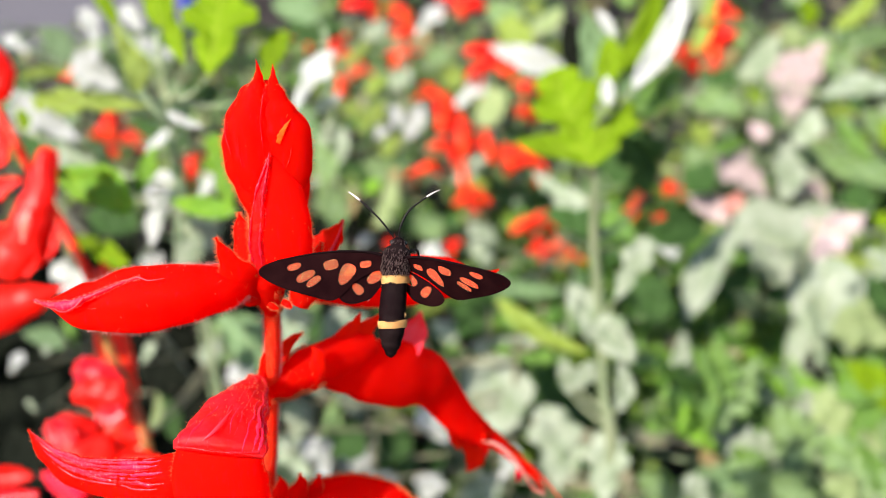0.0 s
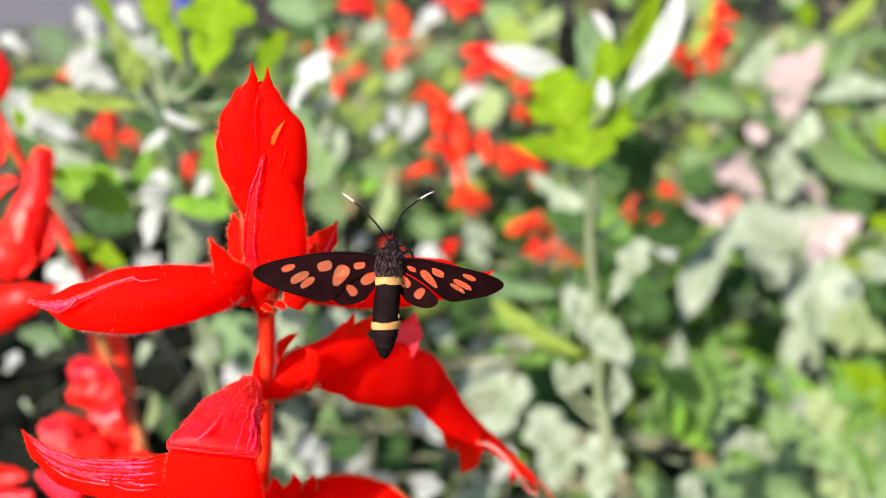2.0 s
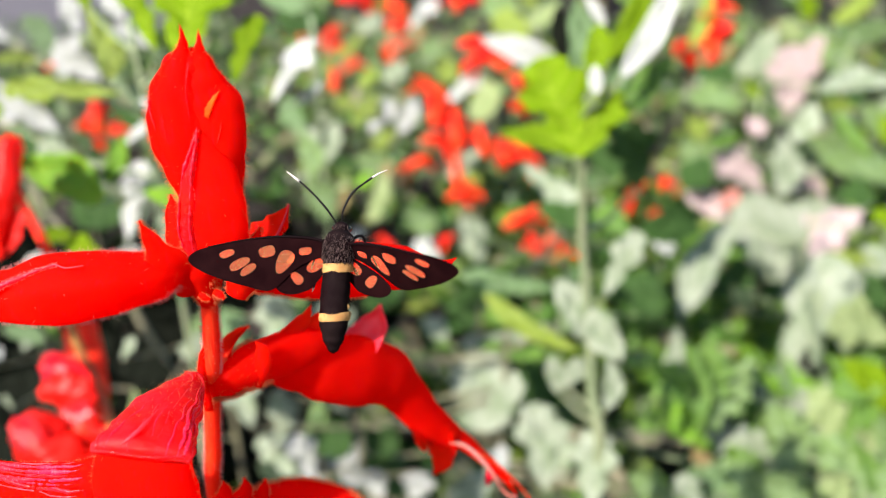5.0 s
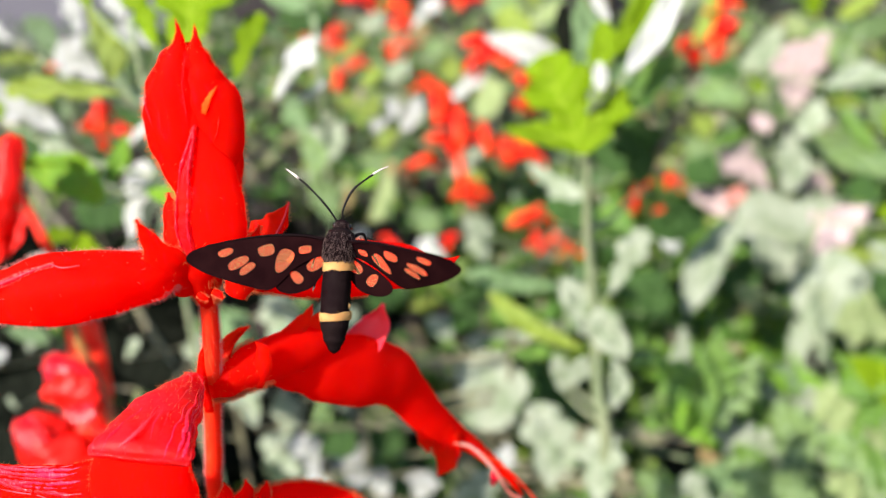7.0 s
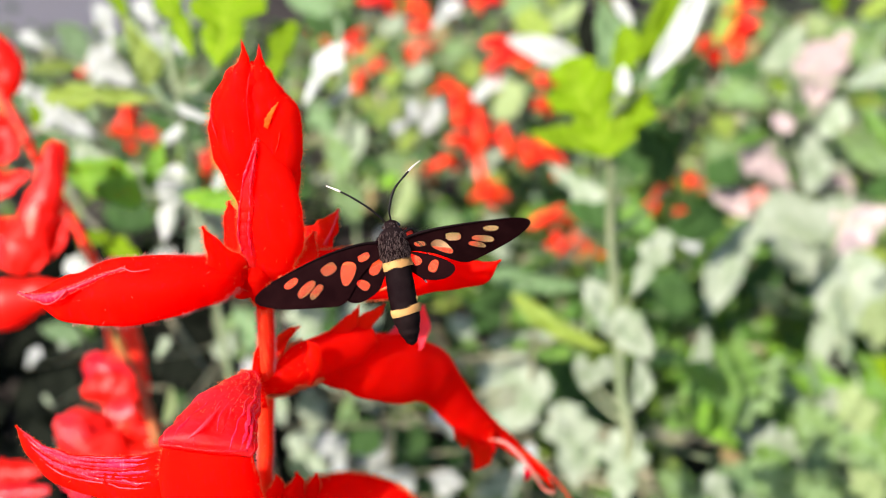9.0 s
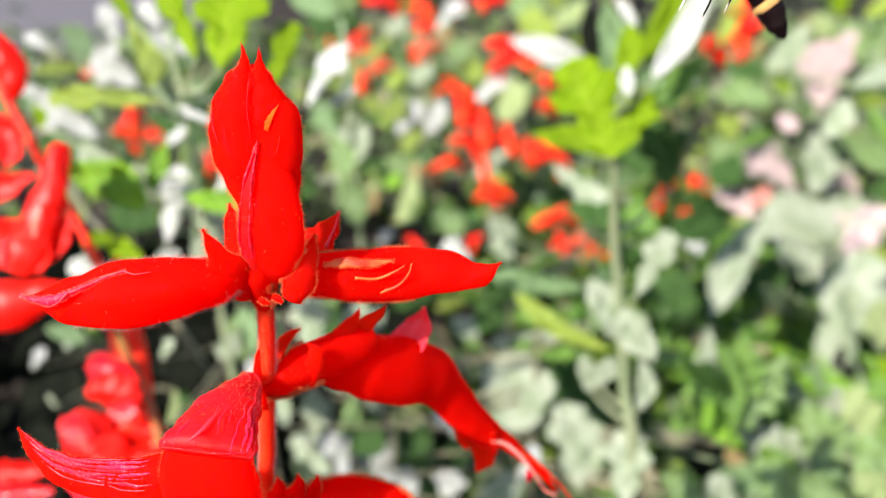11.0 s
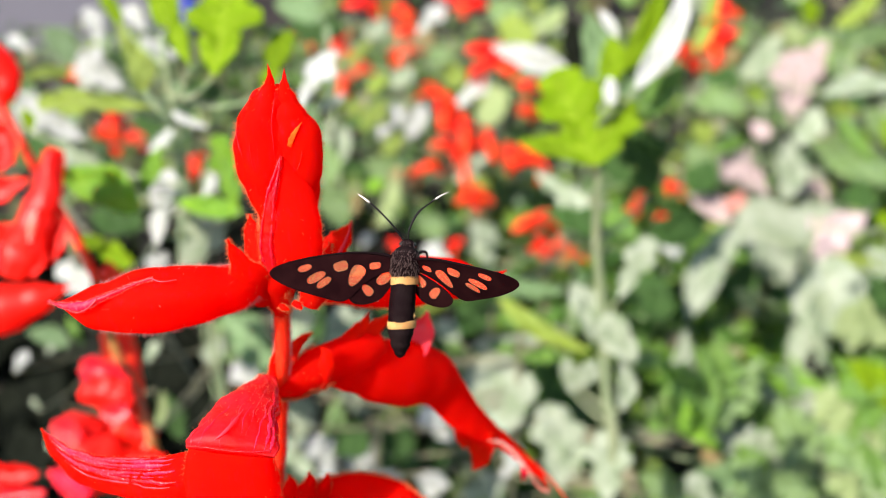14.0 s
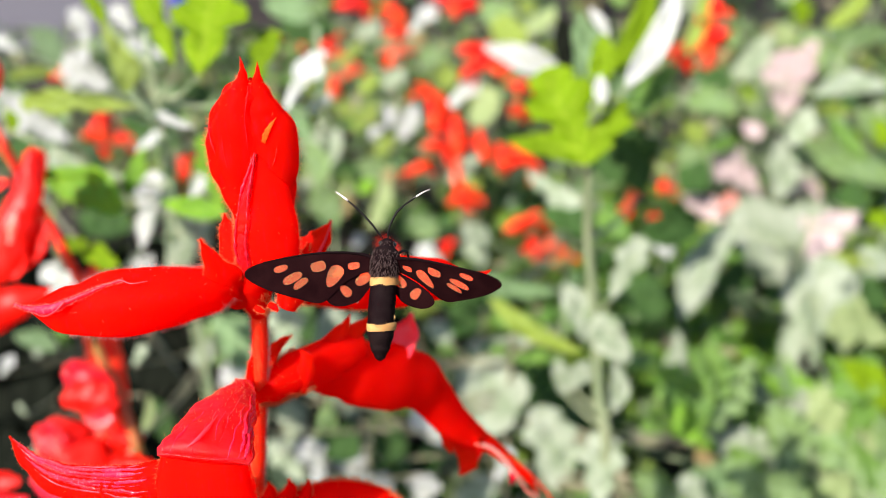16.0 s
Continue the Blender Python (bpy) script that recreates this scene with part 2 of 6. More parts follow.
window_mat = film("wing_window", (0.92, 0.50, 0.27), (1.0, 0.80, 0.62), 0.17)


# ---------------------------------------------------------------- mesh tools (millimetres in, metres out)
MM = 0.001
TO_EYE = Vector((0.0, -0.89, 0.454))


def link(name, verts, faces, mat, parent=None, smooth=True, label=""):
    me = bpy.data.meshes.new(name)
    me.from_pydata([tuple(v) for v in verts], [], faces)
    if smooth:
        me.polygons.foreach_set("use_smooth", [True] * len(me.polygons))
    me.materials.append(mat)
    me.update()
    ob = new(name, me)
    if parent:
        ob.parent = parent
        ob.matrix_parent_inverse = parent.matrix_world.inverted()
    if label:
        ob["label"] = label
    return ob


def thing(name, x, y, z, label, category, group="", kind=""):
    """An Empty at a thing's base, in millimetres."""
    ob = new(name)
    ob.empty_display_size = 0.01
    ob.location = (x * MM, y * MM, z * MM)
    ob.matrix_world = Matrix.Translation(ob.location)
    return tagged(ob, label, category, group, kind)


def spline(points, n):
    """Points along a Catmull-Rom curve."""
    p = [Vector(q) for q in points]
    p = [p[0] * 2 - p[1]] + p + [p[-1] * 2 - p[-2]]
    out = []
    for k in range(n + 1):
        s = k / n * (len(p) - 3)
        i = min(int(s), len(p) - 4)
        t = s - i
        a, b, c, d = p[i:i + 4]
        out.append(0.5 * ((2 * b) + (c - a) * t + (2 * a - 5 * b + 4 * c - d) * t * t + (3 * b - a - 3 * c + d) * t ** 3))
    return out


def along(values, s):
    x = s * (len(values) - 1)
    i = min(int(x), len(values) - 2)
    t = x - i
    t = t * t * (3 - 2 * t)
    return values[i] * (1 - t) + values[i + 1] * t


def loft(points, wide, deep_=None, n=28, m=22, face=TO_EYE, keel=0.0, wrinkle=0.04, seed=0, thin=0.0, cup=0.0, ruffle=0.0, crinkle=0.0):
    """A closed body along a curve: half-width `wide` across, half-depth `deep_` towards `face`. thin > 0 makes it a sheet of
    that thickness, bent by cup and with a ruffled rim; crinkle: height of fine creases in millimetres."""
    sp = spline(points, n)
    verts, faces = [], []
    face = Vector(face)
    for k, c in enumerate(sp):
        s = k / n
        tan = (sp[min(k + 1, n)] - sp[max(k - 1, 0)]).normalized()
        side = tan.cross(face).normalized()
        up = side.cross(tan).normalized()
        a = max(along(wide, s), 0.02)
        b = max(along(deep_, s), 0.02) if deep_ else a * 0.7
        for j in range(m):
            if thin:
                h = m // 2
                u = (j / (h - 1)) * 2 - 1 if j < h else 1 - ((j - h) / (m - h - 1)) * 2
                lift = cup * a * (u * u) - cup * a * 0.4
                lift += (thin * 0.5 if j < h else -thin * 0.5) * (1 if abs(u) < 0.999 else 0.25)
                lift += ruffle * a * abs(u) ** 3 * math.sin(9 * s * math.pi + (2.1 if u > 0 else 0) + seed)
                o = side * (a * u * (1 - 0.12 * abs(cup) * u * u)) + up * lift
            else:
                th = 2 * math.pi * j / m
                x, y = math.cos(th), math.sin(th)
                y2 = y + keel * max(0, y) ** 6
                o = side * (a * x) + up * (b * y2)
            q = c + o
            w = wrinkle * a * (noise.noise(q * 0.22 + Vector((seed * 7.3, 0, 0))) + 0.5 * noise.noise(q * 0.6 + Vector((0, seed, 3))))
            if crinkle:
                w += crinkle * (noise.noise(q * 1.3 + Vector((0, 5, seed))) + 0.7 * (0.5 - abs(noise.noise(q * 2.4 + Vector((seed, 0, 9))))))
            verts.append((q + o.normalized() * w if not thin else q + up * w) * MM)
    for k in range(n):
        for j in range(m):
            j2 = (j + 1) % m
            faces.append((k * m + j, k * m + j2, (k + 1) * m + j2, (k + 1) * m + j))
    faces.append(tuple(range(m))[::-1])
    faces.append(tuple(n * m + j for j in range(m)))
    return verts, faces


def rope(points, r0, r1, n=24, m=7, bend=0.0):
    """A round tapering rod along a curve."""
    return loft(points, [r0, r1], [r0, r1], n, m, face=(0.12, -0.95, 0.3), wrinkle=bend)


def merge(*bodies):
    verts, faces = [], []
    for v, f in bodies:
        o = len(verts)
        verts += v
        faces += [tuple(i + o for i in q) for q in f]
    return verts, faces


def fuzz(body, count, length, radius, seed, lo=0.0, hi=1.0, droop=0.35, comb=None, view_rim=False):
    """Fine tapering hairs that stand on a body's faces (between two shares of its length); optionally thinned out on
    faces square to the camera, to fit its view.
    """
    rnd = random.Random(seed)
    verts, faces = body
    use = [f for f in faces if len(f) == 4]
    use = use[int(len(use) * lo):int(len(use) * hi)]
    mid = sum((Vector(v) for v in verts), Vector()) / len(verts)
    side = 1 if sum((verts[b] - verts[a]).cross(verts[d] - verts[a]).dot(verts[a] - mid) for a, b, c, d in (f for f in faces if len(f) == 4)) > 0 else -1
    out_v, out_f = [], []
    for _ in range(count):
        f = rnd.choice(use)
        a, b, c, d = (Vector(verts[i]) for i in f)
        u, v = rnd.random(), rnd.random()
        p = a.lerp(b, u).lerp(d.lerp(c, u), v)
        nrm = (b - a).cross(d - a)
        if nrm.length < 1e-12:
            continue
        nrm = nrm.normalized() * side
        if view_rim and abs(nrm.dot(TO_EYE)) > 0.4 and rnd.random() < 0.988:
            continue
        way = (nrm + Vector((rnd.gauss(0, droop), rnd.gauss(0, droop), rnd.gauss(0, droop) - 0.15))).normalized()
        if comb:
            way = (way * 0.35 + Vector(comb)).normalized()
        t1 = way.orthogonal().normalized()
        t2 = way.cross(t1)
        ln = length * MM * rnd.uniform(0.5, 1.2)
        r = radius * MM
        o = len(out_v)
        tip2 = p + way * ln * 0.6
        tip = p + way * ln + Vector((rnd.gauss(0, 0.15), rnd.gauss(0, 0.15), rnd.gauss(0, 0.15))) * ln
        for q, rr in ((p - nrm * r, r), (tip2, r * 0.7)):
            for ang in (0, 2.094, 4.189):
                out_v.append(q + (t1 * math.cos(ang) + t2 * math.sin(ang)) * rr)
        out_v.append(tip)
        for j in range(3):
            k = (j + 1) % 3
            out_f.append((o + j, o + k, o + 3 + k, o + 3 + j))
            out_f.append((o + 3 + j, o + 3 + k, o + 6))
    return out_v, out_f


def part(name, body, mat, parent, label=""):
    return link(name, body[0], body[1], mat, parent, True, label)


def floret_part(name, body, mat, parent, hairs=0, seed=1, label="", lo=0.0, hi=1.0, hair=None, length=0.95):
    ob = part(name, body, mat, parent, label)
    if hairs:
        h = part("hair", fuzz(body, int(hairs * 8), length * 0.95, 0.018, seed, lo, hi, view_rim=True), hair or hair_mat, ob, "fine reddish hairs")
        h["kind"] = "stuff"
    return ob


def ground_z(x, y):
    """Height of the bed in metres: it rises gently behind the first plants."""
    t = min(max((y - 0.30) / 0.40, 0), 1)
    return 0.09 * t * t * (3 - 2 * t)


# ---------------------------------------------------------------- ground
def build_ground():
    xs = [-60, -20, -8, -4] + [-3 + 0.1 * k for k in range(61)] + [4, 8, 20, 60]
    ys = [-60, -20, -6, -3, -1.5] + [-0.8 + 0.08 * k for k in range(70)] + [6, 8, 12, 25, 60, 200]
    verts = []
    for y in ys:
        for x in xs:
            z = ground_z(x, y)
            if abs(x) < 4 and -1 < y < 6:
                z += 0.012 * noise.noise(Vector((x * 6, y * 6, 0))) + 0.006 * noise.noise(Vector((x * 25, y * 25, 4)))
            verts.append((x, y, z))
    w = len(xs)
    faces = [(j * w + i, j * w + i + 1, (j + 1) * w + i + 1, (j + 1) * w + i) for j in range(len(ys) - 1) for i in range(w - 1)]
    tagged(link("ground", verts, faces, soil), "dark crumbly garden soil under the plants", "ground", kind="structure")


build_ground()


# ---------------------------------------------------------------- the red sage in front
def build_front_sage():
    sage = thing("red_sage_plant", -12, -7, 0, "upright red salvia flower spike with hairy scarlet florets and red stem", "flower", "red sage plants")
    stem = rope([(-16, -6, 0), (-14.5, -7, 150), (-12, -7, 300), (-10.4, -7, 341.6), (-9.0, -7, 353.3), (-7.7, -7, 364.1), (-6.4, -7, 373), (-5.7, -7, 381), (-5.2, -7, 387)], 1.25, 1.22, 60, 14, 0.05)
    floret_part("stem", stem, red_deep, sage, 1500, 3, "ribbed scarlet stem", 0.36, 0.98, hair=hair_pale, length=0.62)
    # upright closed floret at the top
    base = loft([(-5.4, -6.6, 382.6), (-4.7, -7.2, 387.5), (-3.8, -7.6, 392), (-3.1, -7.4, 396.2), (-3.4, -7.0, 400.5), (-3.7, -6.8, 403.7), (-3.7, -6.7, 406.8), (-3.8, -6.6, 409.9), (-3.5, -6.7, 412.9), (-3.0, -6.8, 414.4), (-2.6, -6.9, 415.3)],
                [1.6, 2.8, 3.9, 4.1, 5.2, 6.0, 6.1, 5.1, 3.3, 1.7, 0.3], [2.0, 2.6, 2.8, 2.4, 2.2, 2.2, 2.2, 1.9, 1.4, 0.9, 0.3], 56, 36, wrinkle=0.02, seed=1)
    h = floret_part("calyx", base, red, sage, 900, 11, "upright closed scarlet floret with two pointed tips", 0.05, 0.72, length=0.8)
    floret_part("sepal", loft([(-4.6, -7.4, 398), (-5.2, -7.2, 404), (-5.0, -7.2, 409), (-4.6, -7.2, 412.0), (-4.0, -7.2, 414.1), (-3.6, -7.3, 415.7), (-3.5, -7.4, 417.0), (-3.6, -7.5, 418.2)],
                              [2.4, 3.6, 3.6, 2.3, 1.25, 0.62, 0.26, 0.04], [1.7, 2.0, 1.9, 1.5, 0.9, 0.5, 0.25, 0.04], 48, 26, wrinkle=0.03, seed=75), red, h, 200, 17, "pointed scarlet sepal", 0.2, 0.7, length=0.45)
    floret_part("sepal", loft([(-2.2, -7.4, 398), (-1.2, -7.2, 404), (-1.0, -7.2, 408.4), (-1.5, -7.2, 411.2), (-1.65, -7.2, 413.5), (-1.75, -7.3, 415.1), (-1.6, -7.4, 416.4), (-1.5, -7.5, 417.6)],
                              [2.4, 3.6, 3.6, 2.4, 1.35, 0.68, 0.28, 0.04], [1.7, 2.0, 1.9, 1.5, 0.9, 0.5, 0.25, 0.04], 48, 26, wrinkle=0.03, seed=76), red, h, 200, 18, "pointed scarlet sepal", 0.2, 0.7, length=0.45)
    front = loft([(-3.9, -8.8, 385.7), (-3.2, -9.3, 388.6), (-2.3, -9.6, 392.2), (-2.1, -9.5, 395.8), (-2.0, -9.1, 400), (-2.4, -8.7, 404.0), (-2.7, -8.6, 406.4)],
                 [1.5, 3.3, 4.2, 4.1, 3.4, 1.6, 0.12], [0.6, 1.5, 1.9, 1.7, 1.3, 0.8, 0.3], 44, 30, wrinkle=0.04, seed=2)
    f = floret_part("lower_lip", front, red, sage, 500, 12, "", 0.0, 0.6, length=0.6)
    ridge = loft([(-6.2, -9.4, 386.0), (-5.6, -10.4, 389.4), (-5.7, -10.9, 393.0), (-5.2, -10.8, 396.6), (-4.3, -10.3, 401.1), (-3.3, -9.7, 404.2), (-2.8, -9.3, 406.2)],
                 [0.35, 0.7, 0.95, 0.9, 0.7, 0.4, 0.08], [0.2, 0.24, 0.24, 0.24, 0.24, 0.2, 0.1], 130, 26, wrinkle=0.3, seed=5, crinkle=0.14)
    rd = floret_part("ridge", ridge, rosy_soft, f, 60, 13, "pink crinkled ridge", hair=hair_pale, length=0.3)
    for off in (-0.85, 0.55):
        part("rim", loft([(-5.7 + off * 0.8, -10.6, 389.4), (-5.7 + off, -11.15, 393.0), (-5.2 + off, -11.05, 396.6), (-4.3 + off * 0.7, -10.6, 401.1), (-3.3 + off * 0.3, -9.95, 404.2), (-2.8, -9.5, 406.2)], [0.04, 0.13, 0.15, 0.12, 0.10, 0.05], [0.04, 0.1, 0.1, 0.1, 0.08, 0.05], 120, 8, wrinkle=1.2, seed=55, crinkle=0.16), pink, rd, "thin pink edge of the ridge")
    part("stain", loft([(-1.5, -9.25, 407.5), (-1.1, -9.25, 408.6), (-0.4, -9.05, 409.7), (0.4, -8.6, 410.7)], [0.30, 0.42, 0.26, 0.04], None, 26, 12, thin=0.1, wrinkle=0.4, ruffle=0.3), orange_mat, h, "small orange dried patch")
    for line, r in (([(-2.9, -8.0, 414.6), (-3.2, -8.6, 412.8), (-3.6, -9.0, 410.6), (-3.6, -9.1, 408.4), (-3.7, -9.1, 405.6)], 0.09), ([(-8.8, -7.2, 410.2), (-8.8, -7.8, 408.2), (-8.2, -8.5, 405.6)], 0.2),
                    ([(-6.9, -8.95, 408.3), (-6.9, -9.05, 406.0), (-6.7, -9.1, 404.0)], 0.12), ([(0.2, -9.1, 407.0), (-0.1, -9.2, 405.6), (-0.8, -9.25, 404.0)], 0.14)):
        part("vein", loft(line, [0.01, r * 0.6, r * 0.3, r * 0.6, 0.01], [0.01, 0.03, 0.02, 0.03, 0.01], 50, 8, wrinkle=1.2, seed=54), rosy_soft, h, "faint pink crease")
    # side floret pointing to the plant's left
    left = loft([(-8.2, -8.6, 386.3), (-12, -10.6, 386.2), (-17, -12.8, 386.4), (-23, -14, 386.2), (-29.5, -14.4, 385.5), (-36.2, -14.6, 386.3)],
                [2.4, 3.5, 4.3, 4.6, 3.4, 0.15], [2.4, 3.2, 3.4, 3.0, 1.6, 0.12], 40, 26, keel=0.2, wrinkle=0.05, seed=3)
    lf = floret_part("calyx", left, red, sage, 620, 14, "long pointed scarlet floret", 0.0, 0.8, hair=hair_pale, length=0.7)
    floret_part("ridge", loft([(-21.1, -14.7, 390.3), (-24.1, -15.4, 389.5), (-27.6, -16.1, 388.2), (-31.0, -16.2, 386.8), (-33.9, -15.4, 386.3), (-36.7, -14.4, 386.5)], [0.1, 0.22, 0.3, 0.55, 0.4, 0.1], [0.2, 0.3, 0.35, 0.4, 0.3, 0.1], 120, 18, wrinkle=0.5, seed=6, crinkle=0.12), pink, lf, 260, 15, "pink crinkled fold", hair=hair_pale, length=0.35)
    part("vein", rope([(-17.6, -15.2, 390.4), (-19.6, -15.6, 390.3), (-21.3, -14.9, 390.4), (-22.4, -15.3, 390.2)], 0.09, 0.06, 50, 7, 1.2), pale_pink, lf, "crinkled pink vein")
    part("vein", rope([(-28.5, -16.6, 388.1), (-30.0, -17.0, 386.8), (-31.9, -16.6, 385.9), (-33.8, -15.7, 386.1)], 0.14, 0.10, 22, 7, 0.6), pale_pink, lf, "crinkled pink vein")
    # pointed bracts round the knot
    knot = loft([(-5.6, -7, 380.2), (-5.8, -7.6, 383), (-6.0, -8, 386.5), (-5.5, -8, 390)], [1.3, 2.1, 2.7, 2.0], [1.3, 2.0, 2.4, 1.8], 20, 20, wrinkle=0.2, seed=7)
    floret_part("knot", knot, red, sage, 700, 16, "hairy scarlet joint", length=0.55)
    for pts, w, sd in (([(-7.0, -9, 383), (-8.6, -11.4, 388), (-9.6, -12.6, 392.2), (-10.4, -13.2, 395.6)], [2.4, 2.9, 1.2, 0.1], 21),
                       ([(-6.9, -8.3, 387.5), (-8.3, -7.0, 390.1), (-9.1, -5.5, 393.0), (-9.5, -4.3, 395.4)], [2.0, 2.2, 1.4, 0.1], 22),
                       ([(-1.0, -10.5, 383.2), (0.3, -10.1, 386.0), (1.6, -8.4, 389.1), (2.5, -6.1, 391.4)], [1.6, 2.5, 1.5, 0.1], 23)):
        floret_part("bract", loft(pts, w, None, 22, 20, thin=0.3, cup=-0.5, ruffle=0.06, wrinkle=0.06, seed=sd), red, sage, 420, sd, "pointed scarlet bract", length=0.6)
    # back bract with a raised pink point
    cusp = loft([(-0.8, -0.2, 383.4), (0.9, 1.0, 385.6), (2.9, 2.3, 387.9), (4.4, 3.7, 390.4)], [3.2, 3.7, 2.3, 0.1], None, 28, 22, face=(-0.55, -0.70, 0.45), thin=0.3, cup=0.30, ruffle=0.10, wrinkle=0.08, seed=8)
    floret_part("bract", cusp, red, sage, 400, 24, "pointed pink-red bract with a folded rim", length=0.5)
    part("rim", rope([(2.4, 0.2, 386.0), (3.7, 1.5, 388.4), (4.6, 2.8, 390.9)], 0.25, 0.1, 18, 7, 0.4), pale_pink, sage, "glossy pink rim of the bract")
    for line in ([(-2.1, -14.5, 386.3), (-1.4, -14.7, 385.9), (-0.8, -14.9, 385.4)], [(-4.0, -14.7, 386.0), (-3.4, -14.9, 385.6), (-2.6, -15.0, 385.4)]):
        floret_part("bud", loft(line, [0.4, 0.6, 0.2], [0.3, 0.5, 0.2], 16, 14, wrinkle=0.8, seed=51), red, sage, 60, 52, "small crumpled bud", length=0.4)
    # floret on which the moth sits
    right = loft([(-1.8, -5.4, 384.2), (2.2, -4.4, 383.8), (7.4, -3, 382.9), (13.5, -1.4, 382.3), (20.4, -1.4, 382.7), (25.5, -2.4, 382.6), (28.9, -3.2, 385.2)],
                 [2.2, 3.2, 3.9, 4.1, 3.3, 1.9, 0.12], [1.8, 2.6, 3.0, 3.0, 2.4, 1.4, 0.1], 40, 26, keel=0.05, wrinkle=0.05, seed=9)
    rf = floret_part("calyx", right, red, sage, 1400, 25, "scarlet floret with a dried yellow throat", 0.0, 0.55, length=0.6)
    part("stamen", rope([(11.0, -5.0, 381.2), (13.6, -4.9, 382.2), (15.2, -4.8, 384.0), (15.8, -4.2, 385.6)], 0.24, 0.10, 18, 7, 0.5), dry, rf, "dried yellow stamen")
    part("stamen", rope([(7.6, -6.0, 384.2), (10.6, -5.4, 383.7), (13.0, -5.2, 384.6), (14.8, -4.9, 385.6)], 0.2, 0.10, 18, 7, 0.5), dry, rf, "dried yellow stamen")
    floret_part("throat", loft([(3.2, -6.2, 386.4), (6.5, -5.8, 386.6), (10, -5.4, 386.2), (13.4, -4.8, 386.4)], [0.3, 0.75, 0.6, 0.15], None, 20, 14, thin=0.3, wrinkle=0.5, ruffle=0.3, seed=4), dry, rf, 200, 26, "withered orange throat", length=0.3)
    # lower floret with the open corolla
    cal = loft([(-7.6, -8, 365.6), (-5, -6, 366), (-2, -3, 366.6), (1.6, 0, 366.4), (5, 2.4, 366.4), (8, 4.5, 366.6)],
               [1.3, 2.5, 3.3, 3.5, 3.2, 2.2], [1.2, 2.2, 2.8, 3.0, 2.6, 1.8], 34, 24, wrinkle=0.06, seed=10)
    lo = floret_part("calyx", cal, red, sage, 1500, 27, "hairy scarlet calyx of the open floret", 0.0, 0.45)
    for pts, w in (([(2.0, 0.2, 368.6), (4.6, 2.4, 370.6), (5.6, 3.0, 371.8), (6.3, 3.4, 373.4)], [1.6, 1.3, 0.7, 0.08]),
                   ([(4.0, 2.2, 367.4), (7.0, 4.0, 369.8), (9.0, 4.8, 371.0), (10.4, 5.2, 372.6)], [1.6, 1.4, 0.8, 0.08]),
                   ([(-1.6, -5.5, 364.5), (-0.2, -5.4, 368), (0.1, -5.0, 370.6), (-0.9, -4.4, 371.8)], [1.2, 1.5, 1.0, 0.1])):
        part("tooth", loft(pts, w, None, 16, 16, thin=0.28, cup=-0.35, ruffle=0.05, wrinkle=0.06, seed=31), red, lo)
    cor = loft([(-1.2, -0.5, 364.8), (3, 2.6, 362.4), (7, 5.6, 359.8), (11.7, 9, 356.4), (16, 12.2, 353.0), (19.6, 14.4, 347.4), (23.6, 16, 340), (27.6, 17, 335.2), (31.0, 17, 332.6)],
               [2.8, 4.3, 5.8, 6.3, 5.6, 4.2, 3.6, 3.0, 1.2], [2.4, 3.4, 4.4, 4.8, 4.3, 3.0, 2.2, 1.4, 0.5], 44, 28, wrinkle=0.03, seed=11)
    co = floret_part("corolla", cor, red, sage, 260, 28, "open scarlet corolla hanging down", 0.0, 0.4, length=0.4)
    floret_part("lobe", loft([(8.5, 7.4, 361.0), (12.5, 10.0, 361.6), (14.9, 12.6, 363.6), (16.1, 14.2, 366.8)], [2.6, 3.4, 2.8, 0.4], None, 26, 22, thin=0.3, cup=0.6, ruffle=0.10, wrinkle=0.06, seed=12), pale_pink, co, 0, 1, "pink inner face of the turned-up lobe")
    part("upper_lip", loft([(25.6, 16.2, 338.4), (30.4, 17, 333.6), (35.0, 17, 329.0), (39.0, 16.8, 324.6), (42.2, 16.4, 319.6)], [2.4, 2.0, 1.45, 1.0, 0.15], None, 24, 16, thin=0.4, cup=-0.7, wrinkle=0.08, seed=13), red, co)
    for pts, w in (([(22.6, 15.4, 340), (22.9, 15.4, 335.6), (23.3, 15.2, 332.4)], [2.2, 1.6, 0.4]), ([(25.4, 15.8, 338), (26.8, 15.8, 333), (26.8, 15.6, 329.4), (25.2, 15.6, 326.0)], [2.8, 2.9, 2.1, 0.4]),
                   ([(27.6, 16.0, 336), (29.2, 16.2, 333.6), (30.6, 16.4, 331.8)], [1.8, 1.3, 0.3])):
        part("lower_lip", loft(pts, w, None, 18, 14, thin=0.3, cup=0.3, ruffle=0.22, wrinkle=0.15, seed=33), red, co, "tattered lower lip")
    part("filament", rope([(28, 16, 334.4), (32, 16.2, 332.4), (36.2, 16.2, 327), (39.4, 15.8, 321.2), (42.0, 15.6, 319.6)], 0.42, 0.28, 24, 8, 0.1), cream_thread, co, "pale pink filament")
    part("style", rope([(33.5, 16.6, 331.2), (38.2, 16.6, 327.2), (42.8, 16.2, 321.8), (46.4, 15.8, 316.4)], 0.34, 0.2, 24, 8, 0.1), red_deep, co)
    part("anther", loft([(36.0, 16, 326.4), (36.3, 16, 324.6), (36.0, 15.8, 323)], [0.3, 0.85, 0.3], [0.3, 0.7, 0.3], 10, 12), pink, co)
